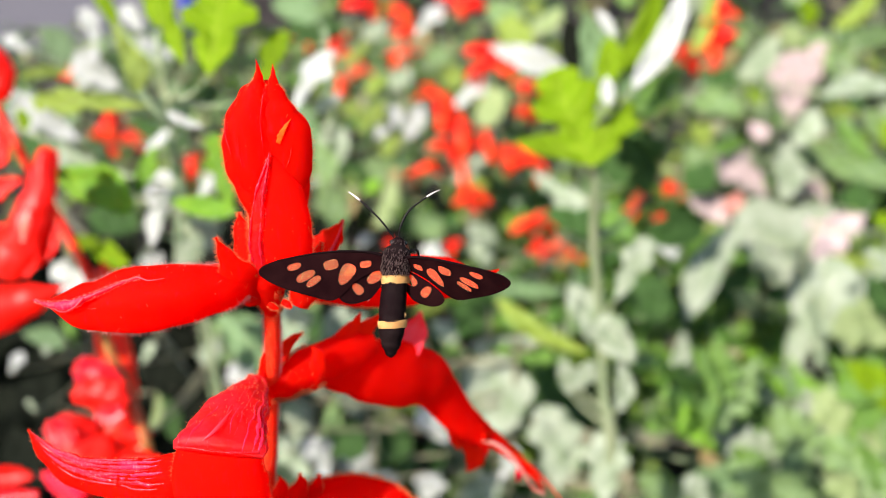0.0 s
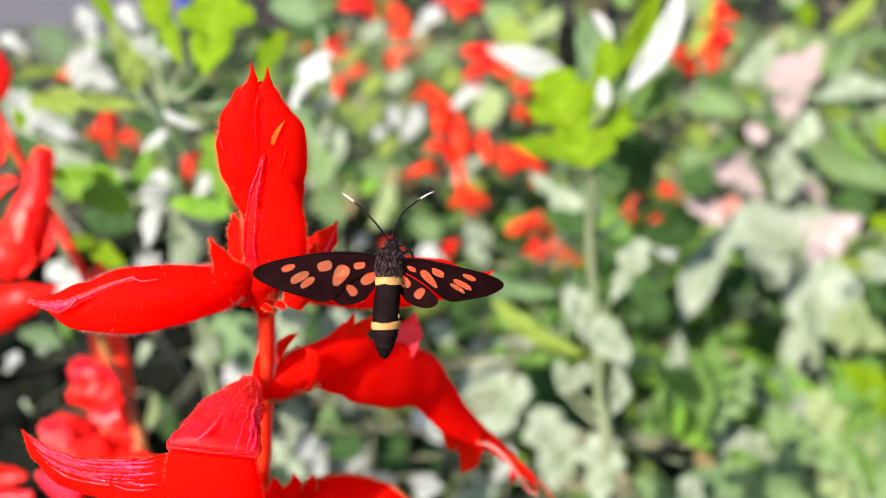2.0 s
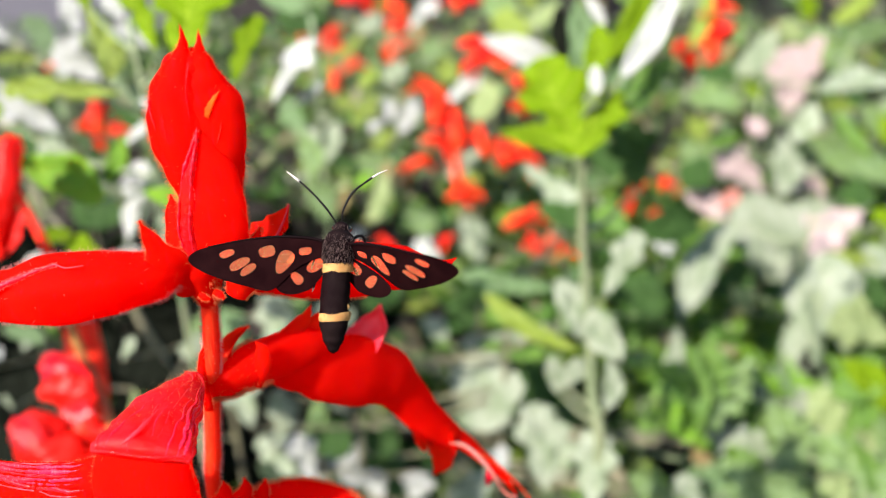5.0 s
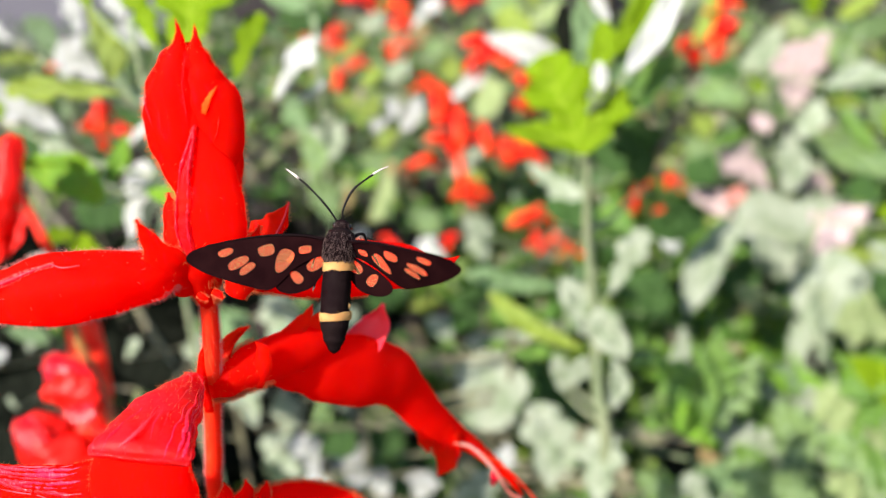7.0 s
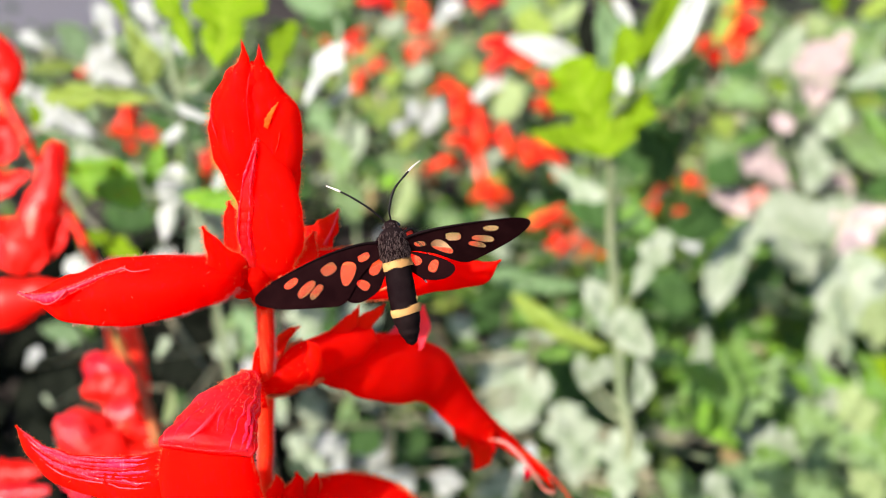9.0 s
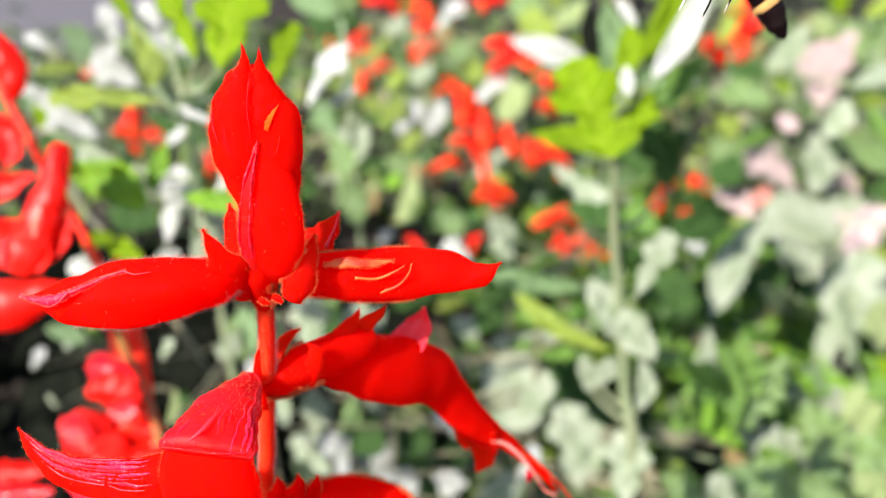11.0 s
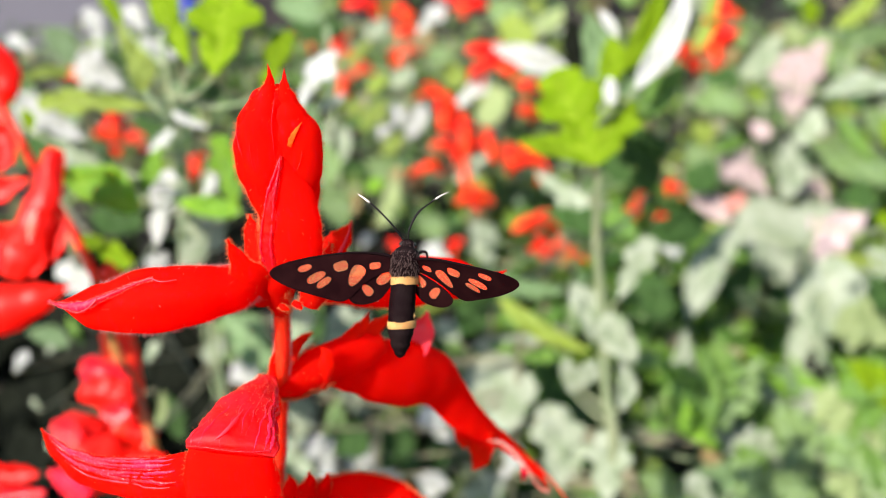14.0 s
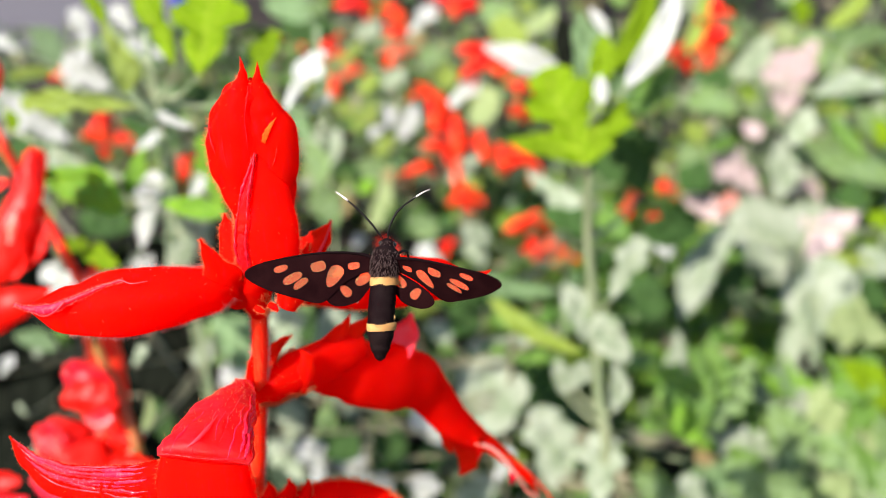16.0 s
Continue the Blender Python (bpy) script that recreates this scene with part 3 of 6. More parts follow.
    # big floret that leans towards the viewer
    roof = loft([(-9.8, -9.0, 369.3), (-8.9, -11.0, 369.1), (-9.1, -15.0, 369.7), (-9.3, -20.0, 370.7), (-9.4, -24.0, 371.1), (-9.5, -27.0, 371.6), (-9.6, -28.2, 371.2)], [0.35, 1.92, 3.37, 4.67, 5.6, 6.1, 5.9], [0.6, 1.5, 2.2, 2.6, 2.4, 1.7, 0.7], 110, 72, keel=0.12, wrinkle=0.09, seed=14, crinkle=0.16)
    ro = floret_part("calyx", roof, rosy_soft, sage, 80, 29, "hairy rosy-red calyx leaning forward", 0.0, 0.75, length=0.7)
    # creases run down the calyx, close together along one edge; across: share of the way round, at both ends
    for a0, a1, k0, k1, wide, mat, sd in ((0.385, 0.385, 24, 104, 0.30, pink, 44), (0.41, 0.425, 14, 107, 0.36, pink, 45), (0.435, 0.455, 30, 108, 0.26, rosy, 47), (0.36, 0.345, 50, 106, 0.16, pink, 48), (0.33, 0.30, 30, 90, 0.10, rosy, 49),
                                          (0.27, 0.22, 44, 107, 0.12, rosy, 50), (0.20, 0.13, 60, 107, 0.16, pink, 51), (0.14, 0.08, 70, 108, 0.12, rosy, 56), (0.30, 0.27, 12, 50, 0.10, rosy, 57)):
        line = [roof[0][k * 72 + round(72 * (a0 + (a1 - a0) * (k - k0) / (k1 - k0)))] / MM for k in range(k0, k1 + 1, 6)]
        part("fold", loft(line, [0.03, wide, wide * 0.6, wide, wide * 0.8, 0.03], [0.03, wide * 0.4, wide * 0.25, wide * 0.4, wide * 0.3, 0.03], 110, 12, wrinkle=0.8, seed=sd, crinkle=wide * 0.5), mat, ro, "crinkled pink crease")
    part("vein", loft([(-8.6, -22.9, 374.1), (-9.3, -25.8, 374.1), (-10.2, -27.4, 373.8), (-11.2, -28.3, 373.4)], [0.05, 0.26, 0.2, 0.05], [0.05, 0.12, 0.1, 0.05], 40, 9, wrinkle=0.6, seed=52), pale_pink, ro, "glossy pale vein")
    part("vein", loft([(-7.7, -21.9, 374.0), (-8.0, -24.9, 374.2), (-7.8, -27.2, 373.6)], [0.03, 0.10, 0.03], [0.03, 0.08, 0.03], 30, 8, wrinkle=0.8, seed=53), pink, ro, "thin pink vein")
    part("rim", loft([(-14.8, -27.7, 372.0), (-12.4, -28.7, 372.5), (-9.3, -29.2, 372.4), (-6.5, -29.0, 372.0), (-4.4, -28.4, 371.6), (-3.1, -27.4, 370.9)], [0.05, 0.14, 0.08, 0.12, 0.10, 0.04], [0.05, 0.12, 0.08, 0.10, 0.10, 0.04], 140, 10, wrinkle=1.2, seed=46, crinkle=0.12), rosy, ro, "thin pink rim")
    tube = loft([(-9.6, -23.0, 371.0), (-9.9, -25.6, 369.6), (-10.5, -26.4, 364.5), (-10.9, -26.4, 357.0), (-11.4, -25.6, 349.0), (-12, -25, 342)], [4.6, 5.9, 6.7, 7.1, 6.8, 5.6], [1.2, 2.2, 3.0, 3.4, 3.2, 2.6], 40, 30, wrinkle=0.04, seed=15)
    tu = floret_part("corolla", tube, red, sage, 300, 30, "", 0.0, 0.5, length=0.5)
    lip = loft([(-8.5, -22.0, 364.5), (-12.5, -24.0, 364.2), (-17, -25.0, 363.8), (-21, -24.8, 363.0), (-27, -23.0, 361.6), (-34.5, -20.2, 360.4), (-39.6, -17.6, 361.6), (-42.4, -16, 364.8)], [0.4, 3.0, 3.5, 3.3, 2.9, 2.4, 1.3, 0.12], [0.4, 1.4, 1.8, 1.8, 1.5, 1.0, 0.6, 0.1], 110, 72, wrinkle=0.06, seed=16, crinkle=0.08)
    li = floret_part("lower_lip", lip, red, sage, 260, 32, "long scarlet lip with a curled pink tip", length=0.4)
    for a0, a1, k0, k1, wide, mat, sd in ((0.04, 0.06, 40, 108, 0.13, pale_pink, 17), (0.09, 0.09, 36, 106, 0.26, pink, 60), (0.125, 0.13, 38, 100, 0.30, pink, 61), (0.155, 0.16, 44, 104, 0.22, rosy, 62), (0.185, 0.19, 36, 92, 0.28, pink, 63),
                                          (0.215, 0.21, 40, 98, 0.20, pink, 64), (0.25, 0.22, 36, 80, 0.24, rosy, 65), (0.28, 0.25, 40, 90, 0.12, pale_pink, 66)):
        line = [lip[0][k * 72 + round(72 * (a0 + (a1 - a0) * (k - k0) / (k1 - k0)))] / MM for k in range(k0, k1 + 1, 4)]
        part("fold", loft(line, [0.03, wide, wide * 0.7, wide, wide * 0.7, 0.03], [0.03, wide * 0.4, wide * 0.25, wide * 0.4, wide * 0.3, 0.03], 150, 12, wrinkle=0.8, seed=sd, crinkle=wide * 0.5), mat, li, "crinkled pink crease of the lip")
    # lowest florets
    low = loft([(-4.5, -9, 343.5), (0, -10, 345.5), (5, -10.6, 346.4), (11, -11, 345.2), (17.5, -11, 341.5)], [1.6, 2.5, 3.0, 2.8, 0.8], [1.6, 2.4, 2.8, 2.4, 0.8], 30, 24, wrinkle=0.05, seed=18)
    floret_part("calyx", low, red, sage, 1900, 34, "hairy scarlet floret near the stem", 0.1, 0.95)
    for pts, w, sd in (([(-9, -8.5, 342), (-7.4, -11, 346), (-6.6, -11.4, 348.6), (-6.8, -11, 350.6)], [1.2, 1.6, 1.0, 0.1], 41), ([(-7, -9, 343), (-4.4, -11.6, 347), (-3.2, -11.8, 349.6), (-3.4, -11.2, 351.4)], [1.2, 1.8, 1.0, 0.1], 42),
                       ([(-5, -9, 343), (-1.8, -11, 346.6), (-0.6, -11.4, 349), (-0.2, -11, 351)], [1.2, 1.5, 0.9, 0.1], 43)):
        floret_part("bud", loft(pts, w, [x * 0.8 for x in w], 18, 16, wrinkle=0.2, seed=sd), red, sage, 160, sd, "small crumpled bud", length=0.5)
    # narrow bracts on the stem
    floret_part("bract", loft([(-7.4, -6, 362.5), (-6.4, -4.6, 367.5), (-5.6, -3, 370.2), (-4.4, -1, 371.0), (-3.0, 0.6, 371.2)], [0.8, 1.3, 1.1, 0.7, 0.08], None, 22, 16, thin=0.3, cup=0.5, seed=19), red, sage, 160, 35, "narrow scarlet bract", length=0.5)
    floret_part("bract", loft([(-8.0, -8.4, 362), (-8.3, -8.2, 367), (-7.9, -7.8, 371), (-7.0, -7.4, 374)], [0.7, 0.9, 0.6, 0.08], None, 18, 14, thin=0.3, cup=-0.3, seed=20), red, sage, 220, 36, "narrow scarlet bract", length=0.5)


build_front_sage()


# ---------------------------------------------------------------- the moth
def wing_mesh(outline, holes, camber):
    """A thin wing blade with window holes, and one outline for each window (millimetres, root at the origin, towards +x)."""
    bm = bmesh.new()
    edges = []
    for ring in (outline, *holes):
        vs = [bm.verts.new((x, y, 0)) for x, y in ring]
        edges += [bm.edges.new((vs[k], vs[(k + 1) % len(vs)])) for k in range(len(vs))]
    bmesh.ops.triangle_fill(bm, edges=edges, use_beauty=True, normal=(0, 0, 1))
    ext = bmesh.ops.extrude_face_region(bm, geom=bm.faces[:])
    for v in ext["geom"]:
        if isinstance(v, bmesh.types.BMVert):
            v.co.z -= 0.07
    bmesh.ops.recalc_face_normals(bm, faces=bm.faces[:])
    for v in bm.verts:
        v.co.z += camber(v.co.x, v.co.y)
    verts = [v.co * MM for v in bm.verts]
    bm.verts.index_update()
    faces = [tuple(v.index for v in f.verts) for f in bm.faces]
    bm.free()
    return verts, faces


def ring_of(points, n):
    """A smooth closed outline through points."""
    p = [Vector((x, y, 0)) for x, y in points]
    out = []
    for i in range(len(p)):
        a, b, c, d = p[i - 1], p[i], p[(i + 1) % len(p)], p[(i + 2) % len(p)]
        for k in range(n):
            t = k / n
            q = 0.5 * ((2 * b) + (c - a) * t + (2 * a - 5 * b + 4 * c - d) * t * t + (3 * b - a - 3 * c + d) * t ** 3)
            out.append((q.x, q.y))
    return out


def spot(x, y, a, b, turn, taper=0.0, square=2.4, n=20):
    """The outline of a wing window: a blunt oval, narrowed by taper towards its far end."""
    out = []
    for k in range(n):
        th = 2 * math.pi * k / n
        c, s = math.cos(th), math.sin(th)
        u = math.copysign(abs(c) ** (2 / square), c)
        v = math.copysign(abs(s) ** (2 / square), s) * (1 - taper * u)
        r = 1 + 0.04 * math.sin(2 * th + x) + 0.03 * math.sin(3 * th + y)
        u, v = a * r * u, b * r * v
        c, s = math.cos(radians(turn)), math.sin(radians(turn))
        out.append((x + u * c - v * s, y + u * s + v * c))
    return out


FORE = [(-0.2, 0.5), (2.0, 0.95), (5.1, 1.1), (8.2, 0.9), (11.4, 0.45), (14.5, -0.15), (16.3, -0.8), (17.05, -1.5), (16.85, -2.25), (15.7, -3.05), (13.9, -3.9), (11.4, -4.7), (9.4, -5.25), (8.2, -5.6), (7.05, -5.75), (6.05, -5.4), (5.1, -4.55), (3.5, -3.0), (1.6, -1.95), (-0.2, -1.3)]
HIND = [(-0.2, 0.4), (1.85, -0.4), (4.05, -1.7), (5.45, -2.95), (5.85, -3.9), (5.2, -4.6), (4.05, -4.85), (2.8, -4.65), (1.45, -4.1), (0.6, -3.15), (0.0, -2.3), (-0.3, -1.2)]
FORE_SPOTS = [(12.13, -1.02, 1.0, 0.46, -20), (10.55, -2.32, 1.48, 0.58, -26), (9.45, -3.04, 1.16, 0.5, -32), (7.07, -0.78, 1.0, 0.72, -16, 0.1, 3.0), (4.98, -2.15, 1.68, 0.88, -60, 0.45), (2.28, -0.73, 0.78, 0.5, -6, 0.0, 3.0)]
HIND_SPOTS = [(0.95, -1.18, 1.12, 0.74, -38, 0.15), (3.25, -2.75, 0.92, 0.6, 52, 0.2)]


def build_moth():
    moth = thing("moth", 13.8, -12.1, 390.9, "black moth with orange-cream wing windows and two cream body bands", "moth")
    put = moth.matrix_world.inverted()
    made = {}

    def piece(name, body, mat, label="", parent=None):
        ob = link(name, body[0], body[1], mat, None, True, label)
        ob.parent = parent or moth
        return ob

    zup = (0, 0, 1)
    ab = loft([(0, -1.2, 0.1), (0.08, -3.2, 0.2), (0.2, -6, 0.2), (0.36, -9, 0), (0.5, -11.0, -0.3), (0.6, -12.4, -0.5), (0.63, -13.1, -0.6)], [1.6, 1.78, 1.86, 1.84, 1.40, 0.78, 0.12], [1.5, 1.7, 1.75, 1.7, 1.3, 0.7, 0.1], 60, 28, face=zup, wrinkle=0.02, seed=61)
    vs = []
    for v in ab[0]:  # shallow grooves between the abdomen's rings
        g = 1 - 0.025 * max(0, math.cos((v.y / MM + 0.4) * 2 * math.pi / 1.75)) ** 6
        vs.append(Vector((v.x * g, v.y, v.z * g)))
    ab = (vs, ab[1])
    a = piece("abdomen", ab, body_dark, "tapering black abdomen")
    h = piece("fur", fuzz(ab, 2200, 0.17, 0.022, 62, 0.05, 0.98, 0.5, (0, -0.8, 0)), body_dark, "short black fur", a)
    h["kind"] = "stuff"
    for y0, y1, w0, w1, z in ((-1.6, -2.75, 1.82, 1.92, 0.22), (-7.85, -8.9, 1.93, 1.93, 0.06)):
        body = loft([(-0.045 * y0 - 0.06, y0, z), (-0.045 * (y0 + y1) / 2, (y0 + y1) / 2, z), (-0.045 * y1 + 0.06, y1, z)], [w0, (w0 + w1) / 2 + 0.07, w1], [w0 * 0.87, (w0 + w1) * 0.44 + 0.05, w1 * 0.87], 8, 28, face=zup, wrinkle=0.06, seed=63)
        bd = piece("band", body, band_mat, "cream-yellow band")
        hh = piece("fur", fuzz(body, 420, 0.2, 0.03, 64, 0, 1, 0.6), band_mat, "short cream fur", bd)
        hh["kind"] = "stuff"
    piece("side_spot", loft([(1.90, -6.5, 0.7), (1.97, -6.9, 0.65), (2.0, -7.3, 0.55)], [0.12, 0.34, 0.12], [0.1, 0.2, 0.1], 10, 12, face=zup, wrinkle=0.3, seed=71), band_mat, "small cream spot", a)
    th = loft([(0, -1.7, 0), (0, -0.8, 0.2), (0, 0.6, 0.3), (0, 1.8, 0.2), (0, 2.5, 0)], [1.4, 1.95, 1.98, 1.65, 1.0], [1.2, 1.8, 1.8, 1.5, 0.8], 24, 24, face=zup, wrinkle=0.08, seed=65)
    t = piece("thorax", th, body_dark, "furry dark thorax")
    for mat, cnt, sd, lab in ((body_dark, 1100, 66, "black fur"), (fur_brown, 1500, 67, "brown-grey fur")):
        hh = piece("fur", fuzz(th, cnt, 0.58, 0.035, sd, 0.05, 1, 0.6, (0, -0.75, 0)), mat, lab, t)
        hh["kind"] = "stuff"
    hd = loft([(0, 2.0, -0.2), (0, 2.6, 0), (0, 3.2, 0), (0, 3.6, -0.2)], [0.7, 1.0, 0.95, 0.3], [0.6, 0.85, 0.8, 0.3], 14, 18, face=zup, wrinkle=0.06, seed=68)
    hd_ob = piece("head", hd, body_dark, "small dark head")
    hh = piece("fur", fuzz(hd, 300, 0.5, 0.03, 69, 0, 1, 0.5, (0, -0.7, 0)), fur_brown, "brown-grey fur", hd_ob)
    hh["kind"] = "stuff"
    for sx in (-1, 1):
        piece("eye", loft([(sx * 0.7, 2.5, -0.2), (sx * 0.85, 2.9, -0.15), (sx * 0.7, 3.3, -0.2)], [0.15, 0.42, 0.15], [0.15, 0.5, 0.15], 10, 14, face=zup), eye_mat)
    for pts, tip in (([(-0.45, 3.2, 0.2), (-2.25, 5.25, 0.9), (-4.28, 7.02, 1.0), (-6.1, 8.3, 0.8)], [(-5.9, 8.17, 0.82), (-6.8, 8.72, 0.6), (-7.68, 9.2, 0.4)]),
                     ([(0.15, 3.2, 0.2), (0.04, 4.92, 0.9), (1.02, 7.47, 1.0), (3.2, 9.67, 0.8)], [(3.0, 9.5, 0.82), (4.05, 10.35, 0.6), (4.95, 10.88, 0.4)])):
        an = piece("antenna", rope(pts, 0.12, 0.15, 60, 8, 0.3), antenna_mat, "thin black antenna with a white tip")
        piece("antenna_tip", rope(tip, 0.155, 0.06, 10, 8), white_mat, "white tip", an)
    # legs reach back to the flower
    for sx, pts in ((1, [(1.2, 1.4, -1.0), (2.0, 2.1, -0.9), (2.7, 2.1, -1.4), (3.0, 1.2, -2.9), (3.4, 0.6, -5.6), (3.6, 0.9, -7.2)]), (-1, [(-1.2, 1.4, -1.0), (-1.9, 1.6, -2.2), (-2.6, 0.6, -4.2), (-2.8, -0.2, -6.0), (-3.2, -0.2, -7.4)]),
                    (1, [(1.5, 0, -1.2), (2.8, 0.6, -2.8), (4.0, -0.6, -4.8), (4.6, -1.8, -6.8)]), (-1, [(-1.5, 0, -1.2), (-2.8, 0.2, -2.8), (-3.8, -1.4, -4.8), (-4.4, -2.6, -6.8)]),
                    (1, [(1.3, -1.4, -1.2), (2.2, -2.6, -2.8), (3.0, -4.2, -4.2), (3.6, -5.2, -6.4)]), (-1, [(-1.3, -1.4, -1.2), (-2.2, -2.8, -2.8), (-3.2, -4.4, -4.2), (-3.8, -5.6, -6.2)])):
        lg = piece("leg", rope(pts, 0.22, 0.12, 26, 8), antenna_mat, "thin black leg")
        e, d = Vector(pts[-1]), Vector(pts[-2])
        piece("foot", rope([e.lerp(d, 0.25), e, e + (e - d) * 0.25], 0.15, 0.1, 6, 7), white_mat, "pale foot", lg)
    # wings: design drawn towards +x, mirrored for the other side
    for sx in (1, -1):
        for name, outline, spots, root in (("forewing", FORE, FORE_SPOTS, (2.0 if sx < 0 else 1.13, 0.45, 0.55)), ("hindwing", HIND, HIND_SPOTS, (2.0 if sx < 0 else 1.13, -0.95, 0.25))):
            def camber(x, y, s=name):
                return 0.35 * math.sin(min(x, 17) / 17 * math.pi) - 0.012 * y * y
            rings = [spot(*sp) for sp in spots]
            verts, faces = wing_mesh(ring_of(outline, 5), rings, camber)
            if sx < 0:
                verts = [Vector((-v.x, v.y, v.z)) for v in verts]
                faces = [f[::-1] for f in faces]
            w = piece(name, (verts, faces), wing_dark, "black wing with clear windows")
            w.data.polygons.foreach_set("use_smooth", [False] * len(w.data.polygons))
            for rg in rings:
                pv, pf = wing_mesh(rg, [], camber)
                pv = [Vector((sx * v.x, v.y, v.z - 0.00001)) for v in pv]
                if sx < 0:
                    pf = [f[::-1] for f in pf]
                wd = piece("window", (pv, pf), window_mat, "clear cream wing window", w)
                wd.data.polygons.foreach_set("use_smooth", [False] * len(wd.data.polygons))
            if name == "forewing":
                pts = [(sx * x, y, camber(x, y) + 0.02) for x, y in outline[:6]]
                piece("vein", rope(pts, 0.22, 0.08, 30, 7), wing_vein, "thick dark leading edge", w)
            made[(name, sx)] = (w, root)
    return moth, made


moth, wings = build_moth()


# ---------------------------------------------------------------- leaves and shrubs behind
def leaf_body(kind, length, seed, rows=32):
    """A leaf along +y from its base: midrib fold, curled sides, lobed, toothed or plain rim. Unit length scaled by length (metres)."""
    rnd = random.Random(seed)
    cols = 7
    verts, faces = [], []
    width = {"lobed": 0.33, "ovate": 0.23, "round": 0.40, "narrow": 0.12, "feather": 0.24}[kind]
    p1, p2, bendy, bow = rnd.uniform(0, 6), rnd.uniform(0, 6), rnd.uniform(-0.22, 0.26), rnd.uniform(-0.10, 0.10)
    for k in range(rows + 1):
        s = k / rows
        env = math.sin(math.pi * min(1, s ** 0.8)) ** 0.75 if 0 < s < 1 else 0
        if kind == "round":
            env = math.sqrt(max(0, 1 - (2 * s - 1) ** 2))
        if kind == "lobed":  # widest beyond the middle, on a wedge-shaped base
            env = math.sin(math.pi * min(1, s ** 1.25)) ** 0.6 if 0 < s < 1 else 0
        for j in range(cols):
            u = j / (cols - 1) * 2 - 1
            ph = p1 if u > 0 else p2
            rim = 1.0
            if kind == "lobed":
                q = abs(math.sin(math.pi * (s * 2.5 + 0.12 + 0.02 * ph)))  # broad rounded lobes with narrow bays
                rim = 0.46 + 0.54 * q ** 0.6 + 0.05 * math.sin(s * 40 + ph)
            elif kind == "feather":
                q = abs(math.sin(math.pi * (s * 4.5 + 0.1 + 0.02 * ph)))
                rim = 0.30 + 0.70 * q ** 0.8
            elif kind in ("ovate", "round"):
                rim = 1 + 0.06 * math.sin(s * 46 + ph) + 0.12 * math.sin(s * 9 + 2 * ph)
            a = width * env * rim
            back = 0.34 * abs(u) ** 1.4 * env * (1.1 - s) if kind in ("lobed", "feather") else 0
            z = 0.17 * abs(u) * env * (1 - 0.6 * abs(u)) + bendy * s * s + (0.012 if kind == "round" else 0.035) * (math.sin(u * 5 + s * 9 + p1) + 0.7 * math.sin(u * 3 - s * 15 + p2)) * env
            verts.append(Vector((a * u + bow * math.sin(math.pi * s), s + back * 0.6, z)) * length)
    for k in range(rows):
        for j in range(cols - 1):
            i = k * cols + j
            faces.append((i, i + 1, i + cols + 1, i + cols))
    return verts, faces


def thick(body, t):
    """Gives a sheet a thickness in metres."""
    verts, faces = body
    n = len(verts)
    out = list(verts) + [v - Vector((0, 0, t)) for v in verts]
    return out, faces + [tuple(i + n for i in f[::-1]) for f in faces]


LEAF_MESH = {}
SHRUB_BASES = {}
LEAF_FACE = Vector((-0.30, -0.72, 0.62))


def unit_leaf(kind, mat, turn):
    """One of four leaf meshes of a kind: one unit long and one unit wide."""
    key = (kind, mat.name, turn % 4)
    if key not in LEAF_MESH:
        v, f = leaf_body(kind, 1.0, 17 * (turn % 4) + 3)
        wide = max(q.x for q in v) - min(q.x for q in v)
        v, f = thick(([Vector((q.x / wide, q.y, q.z)) for q in v], f), 0.006)
        me = bpy.data.meshes.new("leaf")
        me.from_pydata([tuple(q) for q in v], [], f)
        me.polygons.foreach_set("use_smooth", [True] * len(me.polygons))
        me.materials.append(mat)
        LEAF_MESH[key] = me
    return LEAF_MESH[key]


def leaf(plant, kind, mat, base, tip, width, roll=0):
    """A leaf on a plant, from its base to its tip, with its width (millimetres); roll: degrees about its midrib."""
    base, tip = Vector(base), Vector(tip)
    bases = SHRUB_BASES.setdefault(plant.name, [])
    ob = new("leaf", unit_leaf(kind, mat, len(bases)))
    way = tip - base
    long = way.length
    way.normalize()
    up = (LEAF_FACE - way * LEAF_FACE.dot(way)).normalized()
    m = Matrix((way.cross(up), way, up)).transposed().to_4x4()
    ob.parent = plant
    ob.matrix_parent_inverse = plant.matrix_world.inverted()
    ob.matrix_basis = Matrix.Translation(base * MM) @ m @ pose(0, 0, 0, 0, roll, 0) @ Matrix.Diagonal((width * MM, long * MM, (width + long) * 0.5 * MM, 1))
    bases.append(base)
    return ob


def shrub(x, y, label, group="leafy shrubs"):
    g = ground_z(x * MM, y * MM) / MM
    return thing("leafy_shrub", x, y, g - 2, label, "shrub", group)


def tuft(plant, mat, at, length, lean, turn, count, spread, seed):
    """A fan of slender and lobed leaves from one point."""
    rnd = random.Random(seed)
    for k in range(count):
        u = (k + 0.5) / count * 2 - 1
        ln = length * rnd.uniform(0.75, 1.1) * (1 - 0.25 * abs(u))
        way = (pose(0, 0, 0, lean + rnd.uniform(-14, 10)) @ pose(0, 0, 0, 0, 0, turn + u * spread)).to_3x3() @ Vector((0, 1, 0))
        leaf(plant, ("feather", "lobed", "narrow")[k % 3], (mat, bright, mat, leaf_g)[(k + seed) % 4], at, Vector(at) + way * ln, ln * (0.42, 0.5, 0.26)[k % 3], rnd.uniform(-30, 30))


